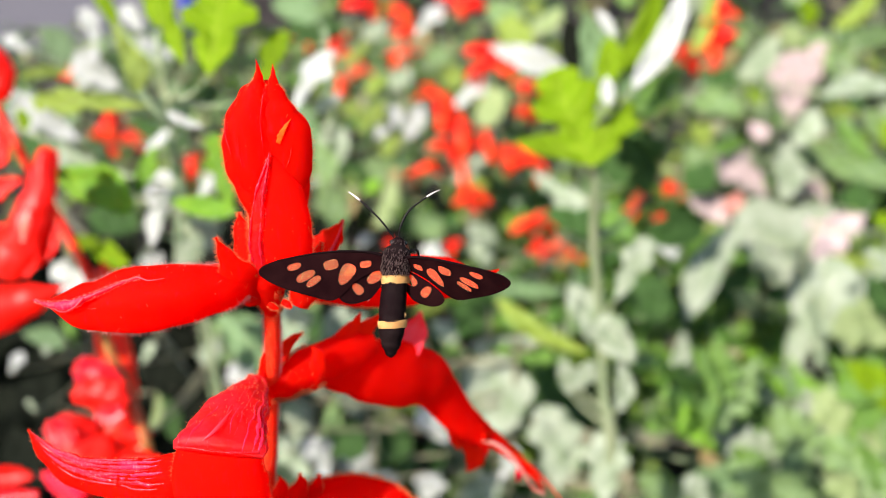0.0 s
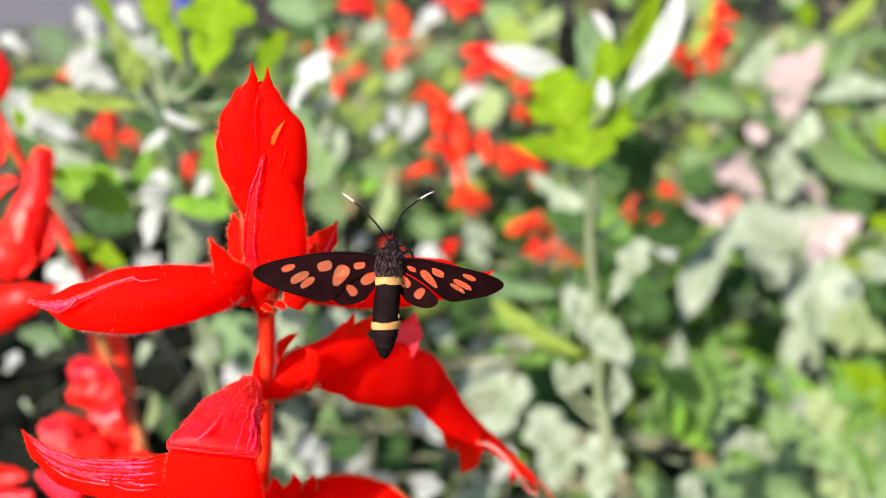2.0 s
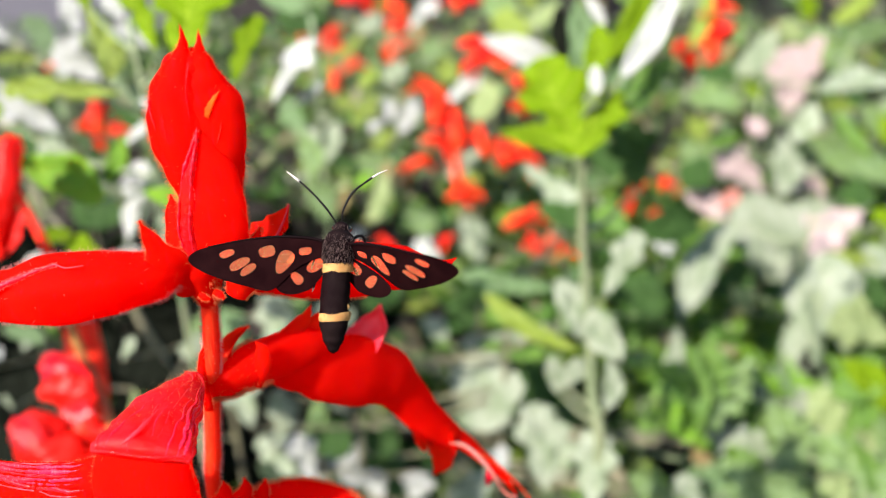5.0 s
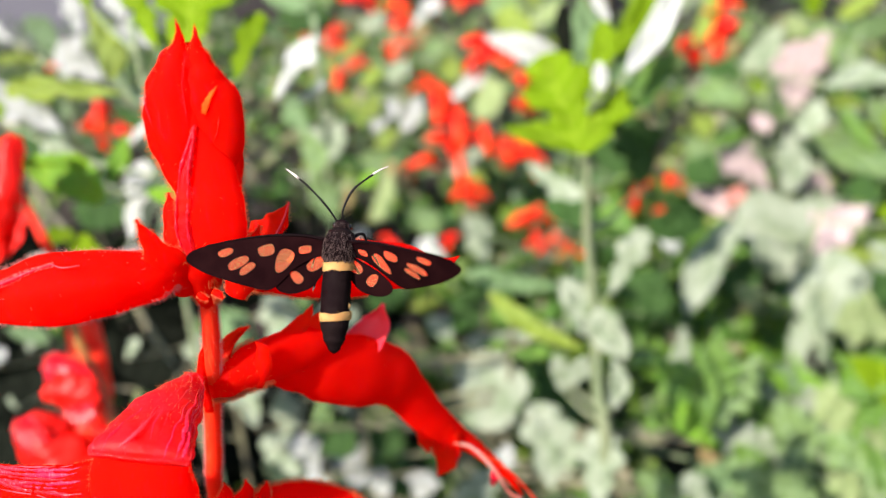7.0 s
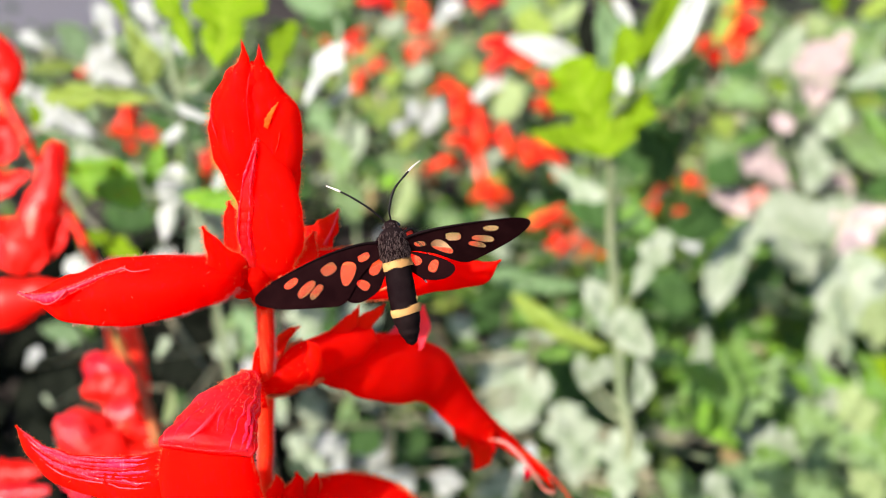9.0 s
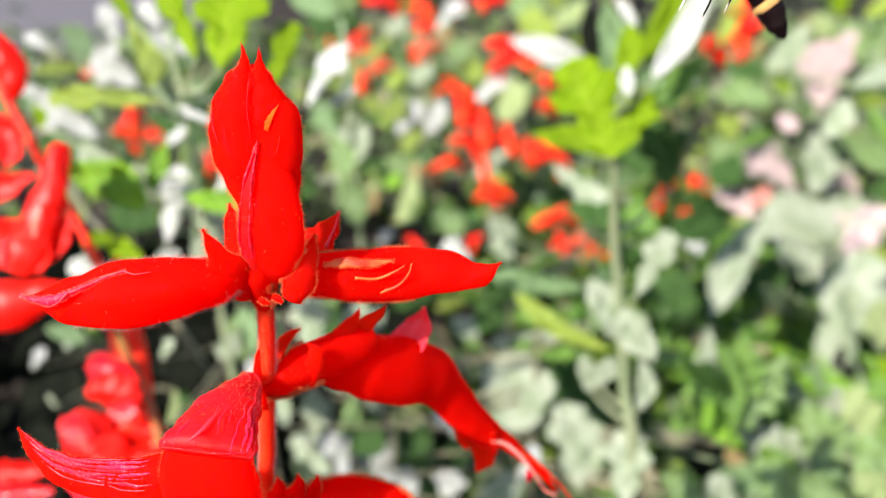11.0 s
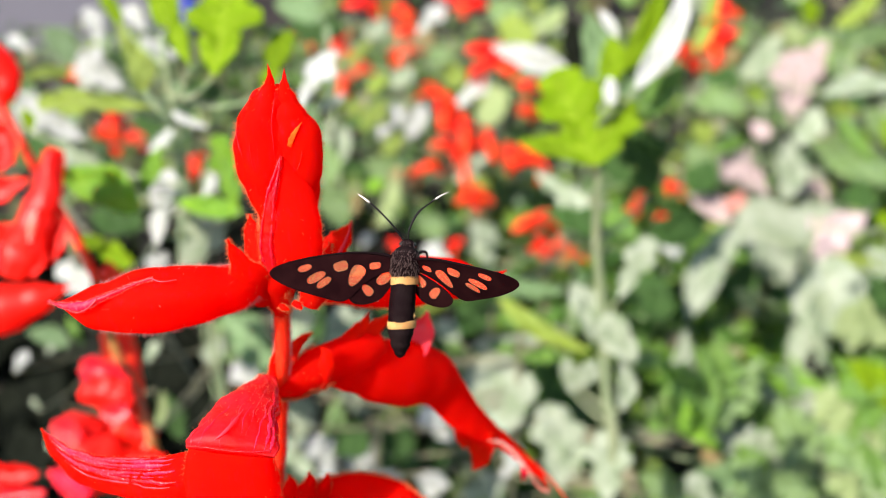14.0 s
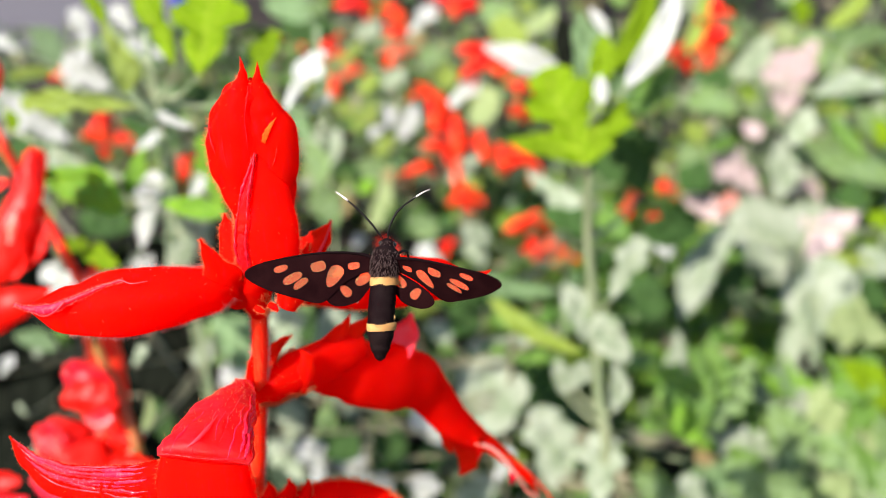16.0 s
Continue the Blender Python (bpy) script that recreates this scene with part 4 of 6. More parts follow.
def stems(plant, top, r0, r1, mat, crook=(0, 0)):
    """The main stem from the plant's base to its top, and a stalk from it to every leaf."""
    base = plant.matrix_world.translation / MM
    top = Vector(top)
    mid = base.lerp(top, 0.5) + Vector((crook[0], crook[1], 0))
    line = [base, mid, top]
    pts = spline(line, 30)
    part("stem", rope(line, r0, r1, 30, 10, 0.06), mat, plant)
    for p in SHRUB_BASES.get(plant.name, []):
        q = min(pts, key=lambda c: (c - p).length + max(0, c.z - p.z + 12) * 2)
        if (q - p).length > 1:
            part("stalk", rope([q, q.lerp(p, 0.5) + Vector((0, 0, -0.06 * (q - p).length)), p], r1 * 0.9, r1 * 0.5, 8, 6), mat, plant)


def stem_line(plant, line, r0, r1, mat):
    """A plant's main stem from its top down to the ground, and a short stalk to every leaf."""
    pts = spline(line, 60)
    part("stem", rope(line, r0, r1, 60, 10, 0.06), mat, plant)
    for p in SHRUB_BASES.get(plant.name, []):
        q = min(pts, key=lambda c: (c - p).length + max(0, c.z - p.z + 4) * 2)
        if (q - p).length > 1:
            part("stalk", rope([q, q.lerp(p, 0.5) + Vector((0, 0, -0.06 * (q - p).length)), p], r0 * 0.9, r0 * 0.5, 8, 6), mat, plant)


plant = shrub(-91, 189, "tall shrub with bright yellow-green lobed leaves")
leaf(plant, "lobed", lime, (-61, 151, 377), (-58, 173, 404), 29, 8)
leaf(plant, "lobed", lime, (-71, 158, 379), (-87, 180, 405), 15, -10)
leaf(plant, "narrow", olive_leaf, (-104, 193, 360), (-115, 208, 386), 10, 15)
leaf(plant, "ovate", olive_leaf, (-103, 194, 362), (-102, 204, 375), 9, 10)
leaf(plant, "lobed", olive_leaf, (-96, 181, 358), (-151, 195, 356), 12, -6)
leaf(plant, "ovate", lime, (-113, 206, 385), (-123, 216, 396), 8, -18)
leaf(plant, "narrow", white_leaf, (-85, 170, 359), (-70, 165, 354), 4, -18)
leaf(plant, "lobed", lime, (-44, 151, 370), (-37, 168, 389), 17, -14)
leaf(plant, "ovate", bright, (-92, 147, 335), (-87, 157, 350), 8, 10)
leaf(plant, "ovate", bright, (-90, 137, 333), (-119, 145, 344), 16, -4)
leaf(plant, "lobed", bright, (-57, 142, 330), (-64, 158, 354), 15, -8)
leaf(plant, "narrow", bright, (-55, 142, 330), (-80, 147, 332), 8, -10)
leaf(plant, "ovate", olive_leaf, (-134, 197, 368), (-150, 191, 368), 6, -10)
leaf(plant, "ovate", lime, (-162, 206, 340), (-165, 211, 349), 7, 8)
stems(plant, (-91, 189, 385), 2.0, 1.1, stem_g)

plant = shrub(-158, 351, "shrub with white felted leaves among green ones")
leaf(plant, "lobed", white_leaf, (-169, 323, 328), (-199, 333, 343), 27, -18)
leaf(plant, "lobed", white_leaf, (-182, 334, 351), (-192, 347, 368), 14, 15)
leaf(plant, "lobed", white_leaf, (-156, 338, 358), (-168, 345, 370), 13, -10)
leaf(plant, "narrow", white_leaf, (-158, 326, 356), (-132, 317, 346), 9, -18)
leaf(plant, "lobed", white_leaf, (-192, 309, 301), (-236, 323, 319), 22, 6)
leaf(plant, "lobed", white_leaf, (-216, 320, 322), (-246, 329, 324), 8, -10)
leaf(plant, "lobed", white_leaf, (-234, 353, 343), (-250, 359, 350), 9, 0)
leaf(plant, "lobed", white_leaf, (-111, 191, 290), (-105, 211, 320), 19, -8)
leaf(plant, "narrow", white_leaf, (-138, 268, 308), (-124, 276, 320), 7, -10)
leaf(plant, "lobed", white_leaf, (-116, 264, 279), (-107, 276, 290), 9, -10)
leaf(plant, "lobed", silver, (-97, 178, 286), (-82, 196, 304), 23, 4)
leaf(plant, "ovate", silver, (-194, 316, 270), (-216, 328, 290), 21, 0)
leaf(plant, "lobed", white_leaf, (-139, 180, 268), (-151, 189, 280), 15, 4)
leaf(plant, "lobed", white_leaf, (-101, 184, 277), (-116, 193, 283), 13, 0)
leaf(plant, "ovate", grey, (-223, 380, 330), (-243, 392, 350), 18, 0)
leaf(plant, "lobed", grey, (-146, 362, 294), (-160, 381, 315), 20, 0)
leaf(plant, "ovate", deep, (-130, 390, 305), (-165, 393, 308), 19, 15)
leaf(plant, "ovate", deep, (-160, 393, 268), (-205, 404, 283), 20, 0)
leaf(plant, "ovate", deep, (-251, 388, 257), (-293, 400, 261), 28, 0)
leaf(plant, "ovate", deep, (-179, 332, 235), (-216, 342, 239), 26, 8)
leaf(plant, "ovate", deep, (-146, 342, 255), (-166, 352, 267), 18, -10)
stems(plant, (-158, 351, 358), 2.0, 1.0, stem_g)

plant = shrub(-51, 352, "shrub with broad white leaf beside green ones")
leaf(plant, "lobed", white_leaf, (-48, 219, 344), (-32, 240, 368), 16, -6)
leaf(plant, "narrow", white_leaf, (-39, 229, 342), (-27, 234, 348), 6, -18)
leaf(plant, "ovate", grey, (-61, 393, 357), (-93, 406, 362), 22, -18)
leaf(plant, "ovate", deep, (-52, 429, 339), (-94, 442, 341), 24, 0)
leaf(plant, "lobed", grey, (-56, 327, 291), (-71, 343, 311), 21, -18)
leaf(plant, "ovate", sage_leaf, (-51, 316, 270), (-59, 332, 293), 16, 8)
leaf(plant, "ovate", sage_leaf, (-46, 332, 235), (-63, 351, 256), 18, 15)
stems(plant, (-51, 352, 357), 2.0, 1.0, stem_g)

plant = shrub(104, 182, "slender shrub with pale stem and lime lobed leaves")
leaf(plant, "lobed", lime, (82, 188, 329), (66, 215, 365), 31, 8)
leaf(plant, "lobed", lime, (82, 187, 330), (95, 206, 353), 23, -10)
leaf(plant, "ovate", lime, (83, 190, 331), (50, 203, 335), 12, 15)
leaf(plant, "lobed", lime, (84, 191, 328), (78, 206, 353), 17, -10)
leaf(plant, "ovate", lime, (89, 207, 360), (91, 218, 378), 13, 10)
leaf(plant, "narrow", lime, (93, 209, 364), (114, 238, 397), 12, 14)
leaf(plant, "narrow", white_leaf, (97, 194, 361), (122, 222, 399), 11, 4)
leaf(plant, "ovate", leaf_g, (99, 203, 344), (123, 218, 364), 12, 15)
leaf(plant, "ovate", grey, (96, 205, 349), (103, 219, 370), 9, 15)
leaf(plant, "ovate", shade_toned, (89, 275, 345), (83, 291, 371), 19, 8)
leaf(plant, "ovate", grey, (86, 224, 354), (85, 247, 382), 13, 12)
leaf(plant, "narrow", white_leaf, (87, 191, 355), (87, 199, 365), 6, 0)
leaf(plant, "narrow", white_leaf, (94, 222, 376), (86, 230, 387), 5, -18)
leaf(plant, "lobed", deep, (119, 229, 299), (112, 247, 326), 28, -18)
leaf(plant, "ovate", silver, (89, 172, 253), (76, 189, 273), 16, 15)
leaf(plant, "lobed", silver, (97, 182, 268), (115, 203, 289), 16, -8)
leaf(plant, "ovate", silver, (90, 176, 265), (103, 163, 247), 16, 10)
leaf(plant, "narrow", silver, (98, 158, 225), (98, 170, 244), 9, 15)
leaf(plant, "lobed", silver, (74, 157, 178), (69, 183, 209), 27, 6)
leaf(plant, "lobed", silver, (93, 145, 181), (96, 164, 209), 24, -6)
leaf(plant, "ovate", silver, (82, 175, 225), (90, 183, 235), 11, -18)
leaf(plant, "ovate", silver, (80, 178, 219), (76, 189, 231), 11, 0)
stem_line(plant, [(82, 198, 342), (84, 191, 328), (86, 188, 295), (90, 179, 262), (93, 169, 229), (99, 157, 179), (104, 182, 0)], 1.5, 3.2, stem_pale)

plant = shrub(118, 388, "leafy plant with long grey-white leaf under red flowers")
leaf(plant, "narrow", white_leaf, (105, 395, 316), (51, 419, 332), 18, -10)
leaf(plant, "lobed", silver, (74, 319, 277), (104, 298, 261), 18, -18)
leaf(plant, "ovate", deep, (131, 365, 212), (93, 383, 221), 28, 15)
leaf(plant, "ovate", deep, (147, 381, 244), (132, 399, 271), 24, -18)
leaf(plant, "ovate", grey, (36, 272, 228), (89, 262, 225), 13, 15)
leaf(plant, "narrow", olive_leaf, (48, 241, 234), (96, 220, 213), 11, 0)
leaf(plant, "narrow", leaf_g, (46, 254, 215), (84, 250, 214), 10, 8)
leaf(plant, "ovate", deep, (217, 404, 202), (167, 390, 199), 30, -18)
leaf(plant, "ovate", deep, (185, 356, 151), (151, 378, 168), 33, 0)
leaf(plant, "lobed", white_leaf, (211, 428, 159), (199, 438, 168), 20, -10)
leaf(plant, "ovate", leaf_g, (151, 361, 205), (133, 380, 222), 20, 15)
leaf(plant, "ovate", silver, (58, 399, 190), (37, 406, 201), 17, 8)
stems(plant, (118, 388, 316), 2.0, 1.0, stem_g)

plant = shrub(52, 344, "low plant with broad rounded silvery leaves")
leaf(plant, "round", silver, (51, 239, 141), (49, 267, 180), 46, 0)
leaf(plant, "narrow", silver, (37, 296, 165), (89, 302, 169), 16, -10)
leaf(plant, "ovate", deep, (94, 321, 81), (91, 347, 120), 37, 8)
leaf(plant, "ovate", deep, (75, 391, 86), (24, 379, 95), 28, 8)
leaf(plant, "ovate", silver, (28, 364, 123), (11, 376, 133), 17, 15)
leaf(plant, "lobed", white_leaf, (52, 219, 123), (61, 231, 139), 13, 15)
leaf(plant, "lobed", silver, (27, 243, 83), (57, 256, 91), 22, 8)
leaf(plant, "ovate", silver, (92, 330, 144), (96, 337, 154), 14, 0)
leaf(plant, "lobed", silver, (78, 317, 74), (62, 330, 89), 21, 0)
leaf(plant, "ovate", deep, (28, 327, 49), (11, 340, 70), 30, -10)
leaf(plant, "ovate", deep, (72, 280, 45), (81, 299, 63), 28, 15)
leaf(plant, "ovate", shade_toned, (42, 330, 11), (15, 352, 31), 36, 8)
stems(plant, (52, 344, 165), 2.0, 1.2, stem_b)

plant = shrub(-26, 264, "low plant with lobed silvery leaves beside the red stem")
leaf(plant, "lobed", silver, (-74, 234, 132), (-61, 249, 156), 20, -10)
leaf(plant, "lobed", silver, (-63, 234, 110), (-83, 250, 129), 24, 0)
leaf(plant, "lobed", white_leaf, (-28, 254, 82), (-46, 271, 99), 29, 15)
leaf(plant, "lobed", white_leaf, (-13, 251, 76), (-20, 260, 92), 22, 0)
leaf(plant, "lobed", white_leaf, (17, 225, 158), (4, 232, 164), 13, 0)
leaf(plant, "lobed", white_leaf, (-50, 250, 75), (-62, 262, 87), 22, -18)
leaf(plant, "lobed", white_leaf, (8, 243, 82), (10, 254, 97), 25, 0)
leaf(plant, "ovate", deep, (-25, 219, 146), (-49, 230, 153), 23, 0)
leaf(plant, "ovate", deep, (-0, 235, 132), (-21, 243, 138), 24, 0)
leaf(plant, "ovate", shade_toned, (-43, 255, 128), (-66, 269, 138), 28, 0)
stems(plant, (-26, 264, 158), 2.0, 1.2, stem_b)

plant = shrub(-109, 278, "dark green leafy plant behind the red stem")
leaf(plant, "ovate", grey, (-80, 241, 189), (-112, 263, 212), 27, 0)
leaf(plant, "ovate", deep, (-54, 265, 192), (-76, 277, 201), 20, 15)
leaf(plant, "ovate", silver, (-113, 226, 204), (-103, 234, 213), 12, 8)
leaf(plant, "lobed", silver, (-144, 225, 203), (-138, 232, 212), 8, 0)
leaf(plant, "ovate", deep, (-117, 191, 179), (-127, 205, 197), 13, 0)
leaf(plant, "narrow", cream_leaf, (-111, 155, 218), (-109, 165, 231), 5, 15)
leaf(plant, "ovate", sage_leaf, (-108, 267, 174), (-123, 281, 194), 24, 0)
leaf(plant, "ovate", silver, (-124, 149, 207), (-113, 155, 211), 10, 0)
leaf(plant, "ovate", silver, (-58, 295, 206), (-44, 305, 221), 21, 8)
leaf(plant, "ovate", sage_leaf, (-74, 290, 175), (-61, 308, 194), 18, -10)
leaf(plant, "ovate", silver, (-50, 300, 173), (-32, 311, 180), 15, 8)
leaf(plant, "ovate", shade_toned, (-138, 272, 117), (-160, 299, 152), 26, 0)
stems(plant, (-109, 278, 218), 2.0, 1.2, stem_b)

# near-black leaves paint the shade here, small pale ones the glints in it
plant = shrub(-196, 272, "shaded plant with dark leaves and pale glints")
leaf(plant, "lobed", white_leaf, (-216, 223, 198), (-212, 232, 206), 8, 15)
leaf(plant, "ovate", grey, (-196, 247, 200), (-222, 255, 203), 13, -10)
leaf(plant, "ovate", silver, (-207, 257, 198), (-213, 251, 190), 10, 8)
leaf(plant, "lobed", silver, (-191, 198, 192), (-196, 202, 197), 5, -18)
leaf(plant, "lobed", silver, (-169, 173, 188), (-177, 175, 191), 6, 8)
leaf(plant, "ovate", shade_toned, (-220, 262, 143), (-251, 272, 149), 28, 15)
leaf(plant, "ovate", shade_toned, (-199, 275, 168), (-225, 283, 176), 28, 8)
leaf(plant, "ovate", shade_toned, (-223, 228, 120), (-244, 247, 139), 27, 15)
leaf(plant, "ovate", shade_toned, (-219, 305, 183), (-248, 314, 186), 29, 0)
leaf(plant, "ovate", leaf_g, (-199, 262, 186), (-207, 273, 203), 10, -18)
leaf(plant, "ovate", shade_toned, (-142, 251, 165), (-164, 262, 178), 27, 15)
leaf(plant, "ovate", shade_toned, (-187, 280, 199), (-210, 276, 197), 24, -10)
leaf(plant, "ovate", lime, (-108, 161, 298), (-127, 169, 303), 10, -10)
leaf(plant, "lobed", white_leaf, (-139, 184, 277), (-157, 191, 279), 13, -18)
leaf(plant, "ovate", lime, (-120, 166, 306), (-133, 163, 304), 7, -10)
stems(plant, (-196, 272, 306), 2.0, 1.2, stem_b)

plant = shrub(352, 650, "leafy plant with dry pinkish lobed leaves")
leaf(plant, "lobed", dry_leaf, (394, 671, 197), (402, 714, 267), 56, -10)
leaf(plant, "ovate", pale, (352, 722, 231), (400, 755, 271), 36, -10)
leaf(plant, "ovate", dry_leaf, (416, 710, 251), (435, 723, 273), 27, 15)
leaf(plant, "ovate", dry_leaf, (352, 625, 195), (335, 636, 208), 20, 8)
leaf(plant, "lobed", dry_leaf, (348, 589, 146), (299, 624, 182), 43, 8)
leaf(plant, "ovate", dry_leaf, (306, 568, 126), (265, 590, 147), 25, -18)
leaf(plant, "ovate", rosy_leaf, (297, 564, 140), (314, 577, 154), 19, -10)
leaf(plant, "ovate", dry_leaf, (402, 576, 143), (368, 590, 164), 29, 0)
leaf(plant, "lobed", dry_leaf, (385, 481, 175), (318, 448, 154), 45, 8)
leaf(plant, "ovate", cream_leaf, (436, 789, 253), (427, 810, 275), 27, 8)
leaf(plant, "ovate", tan_leaf, (328, 757, 233), (357, 782, 267), 26, 15)
stems(plant, (352, 650, 253), 2.0, 1.2, stem_g)

plant = shrub(315, 430, "plant with large whitish leaves among green ones")
leaf(plant, "round", silver, (315, 436, 132), (281, 482, 189), 56, -18)
leaf(plant, "ovate", silver, (343, 541, 162), (343, 571, 211), 28, 0)
leaf(plant, "ovate", silver, (257, 440, 183), (210, 389, 121), 29, 8)
leaf(plant, "lobed", silver, (282, 346, 87), (325, 405, 172), 51, -6)
leaf(plant, "ovate", silver, (308, 390, 151), (350, 398, 156), 39, 15)
leaf(plant, "lobed", cream_leaf, (326, 314, 156), (287, 329, 160), 40, 0)
leaf(plant, "ovate", silver, (389, 510, 123), (351, 538, 157), 37, 8)
leaf(plant, "ovate", silver, (387, 422, 148), (364, 437, 161), 30, 15)
leaf(plant, "narrow", olive_leaf, (373, 423, 151), (337, 435, 159), 13, 0)
leaf(plant, "ovate", lime, (363, 403, 198), (346, 411, 205), 15, -10)
leaf(plant, "ovate", lime, (281, 228, 164), (251, 250, 187), 19, 8)
leaf(plant, "narrow", leaf_g, (247, 242, 169), (272, 235, 175), 13, -10)
leaf(plant, "ovate", deep, (377, 403, 133), (342, 409, 140), 32, 15)
leaf(plant, "ovate", deep, (265, 255, 150), (293, 248, 147), 21, -18)
leaf(plant, "ovate", deep, (415, 520, 165), (387, 531, 172), 26, 0)
leaf(plant, "ovate", shade_toned, (316, 358, 110), (288, 350, 106), 26, 15)
leaf(plant, "ovate", deep, (289, 450, 116), (262, 460, 121), 44, 0)
leaf(plant, "ovate", cream_leaf, (272, 407, 119), (256, 419, 134), 18, 15)
stems(plant, (315, 430, 198), 2.0, 1.4, stem_g)

plant = shrub(423, 635, "leafy plant with long grey-green leaves")
leaf(plant, "ovate", sage_leaf, (487, 675, 293), (410, 645, 279), 31, 8)
leaf(plant, "narrow", silver, (460, 610, 252), (378, 594, 242), 28, 8)
leaf(plant, "ovate", sage_leaf, (441, 530, 184), (369, 549, 195), 34, 8)
leaf(plant, "ovate", sage_leaf, (438, 553, 186), (370, 581, 205), 30, -10)
leaf(plant, "narrow", leaf_g, (387, 567, 235), (413, 535, 201), 14, 0)
leaf(plant, "ovate", olive_leaf, (423, 598, 230), (382, 591, 231), 17, 0)
leaf(plant, "ovate", silver, (361, 584, 202), (384, 603, 234), 24, 8)
leaf(plant, "ovate", sage_leaf, (466, 585, 203), (432, 608, 230), 33, 0)
leaf(plant, "ovate", lime, (432, 544, 212), (425, 559, 236), 18, 0)
leaf(plant, "ovate", olive_leaf, (469, 768, 278), (522, 793, 314), 29, -18)
leaf(plant, "ovate", lime, (462, 821, 272), (462, 849, 302), 25, 15)
leaf(plant, "narrow", sage_leaf, (455, 768, 277), (433, 744, 243), 26, -10)
leaf(plant, "ovate", sage_leaf, (293, 604, 153), (273, 634, 186), 35, -10)
leaf(plant, "ovate", olive_leaf, (293, 623, 190), (274, 637, 206), 23, -18)
leaf(plant, "ovate", sage_leaf, (344, 677, 209), (285, 687, 213), 37, 15)
leaf(plant, "ovate", lime, (365, 679, 212), (350, 695, 230), 18, 8)
leaf(plant, "ovate", deep, (349, 718, 223), (313, 728, 227), 38, -10)
leaf(plant, "narrow", olive_leaf, (310, 766, 251), (337, 817, 313), 22, -10)
leaf(plant, "ovate", sage_leaf, (460, 691, 237), (432, 711, 263), 31, 0)
leaf(plant, "ovate", deep, (284, 567, 168), (254, 582, 174), 44, 15)
leaf(plant, "narrow", leaf_g, (285, 600, 189), (323, 614, 199), 14, 15)
stems(plant, (423, 635, 293), 2.0, 1.2, stem_g)

plant = shrub(233, 250, "low shrub with long toothed grey-green leaves")
leaf(plant, "feather", silver, (235, 236, 113), (188, 259, 124), 29, 15)
leaf(plant, "feather", silver, (231, 229, 122), (240, 262, 157), 32, 8)
leaf(plant, "lobed", cream_leaf, (254, 225, 136), (238, 245, 169), 23, -6)
leaf(plant, "feather", sage_leaf, (251, 263, 121), (217, 275, 135), 25, -10)
leaf(plant, "feather", cream_leaf, (275, 225, 136), (264, 248, 162), 26, 15)
leaf(plant, "feather", sage_leaf, (253, 191, 134), (223, 216, 161), 28, 8)
leaf(plant, "feather", sage_leaf, (272, 193, 139), (255, 213, 173), 21, 15)
leaf(plant, "lobed", silver, (164, 190, 133), (152, 200, 147), 15, 0)
leaf(plant, "feather", sage_leaf, (195, 190, 133), (176, 204, 154), 25, 15)
leaf(plant, "feather", cream_leaf, (236, 183, 141), (222, 194, 156), 19, -18)
leaf(plant, "narrow", leaf_g, (253, 184, 144), (240, 205, 167), 10, 8)
leaf(plant, "feather", sage_leaf, (218, 183, 141), (190, 197, 148), 24, -18)
leaf(plant, "narrow", sage_leaf, (275, 209, 148), (267, 222, 169), 9, 15)
leaf(plant, "feather", leaf_g, (218, 258, 112), (211, 281, 138), 22, 8)
leaf(plant, "feather", leaf_g, (239, 211, 129), (256, 231, 154), 19, 8)
leaf(plant, "feather", grey, (215, 197, 126), (216, 218, 148), 22, 8)
leaf(plant, "feather", leaf_g, (251, 233, 151), (280, 243, 160), 20, 8)
leaf(plant, "feather", grey, (188, 205, 118), (168, 222, 132), 23, -10)
leaf(plant, "feather", silver, (241, 269, 111), (230, 289, 132), 22, 8)
leaf(plant, "feather", cream_leaf, (254, 267, 131), (272, 278, 145), 18, -18)
leaf(plant, "feather", sage_leaf, (250, 179, 145), (264, 198, 166), 18, -18)
leaf(plant, "narrow", silver, (191, 354, 102), (202, 373, 126), 13, 8)
leaf(plant, "lobed", silver, (217, 354, 102), (198, 365, 110), 17, 8)
leaf(plant, "ovate", tan_leaf, (183, 229, 121), (173, 236, 133), 11, -10)
leaf(plant, "ovate", deep, (211, 255, 85), (196, 271, 99), 22, 15)
leaf(plant, "ovate", shade_toned, (181, 272, 74), (160, 294, 99), 31, 0)
leaf(plant, "feather", sage_leaf, (149, 206, 121), (131, 216, 130), 21, 8)
leaf(plant, "feather", leaf_g, (143, 250, 119), (162, 261, 136), 18, -18)
stems(plant, (233, 250, 151), 2.0, 1.6, stem_g)

plant = shrub(-26, 684, "leafy plant with pale and yellow-green leaves among red flowers")
leaf(plant, "lobed", white_leaf, (-14, 766, 272), (18, 788, 304), 29, -10)
leaf(plant, "lobed", white_leaf, (26, 678, 211), (66, 705, 235), 33, -18)
leaf(plant, "ovate", cream_leaf, (59, 659, 195), (76, 686, 234), 40, -18)
leaf(plant, "lobed", white_leaf, (-55, 664, 183), (-31, 691, 209), 32, 8)
leaf(plant, "narrow", white_leaf, (-21, 664, 183), (-4, 691, 215), 21, 8)
leaf(plant, "ovate", cream_leaf, (-43, 530, 140), (-24, 554, 178), 27, -18)
leaf(plant, "ovate", tan_leaf, (-74, 534, 148), (-65, 547, 168), 18, -18)
leaf(plant, "lobed", white_leaf, (-61, 521, 123), (-51, 530, 132), 19, -18)
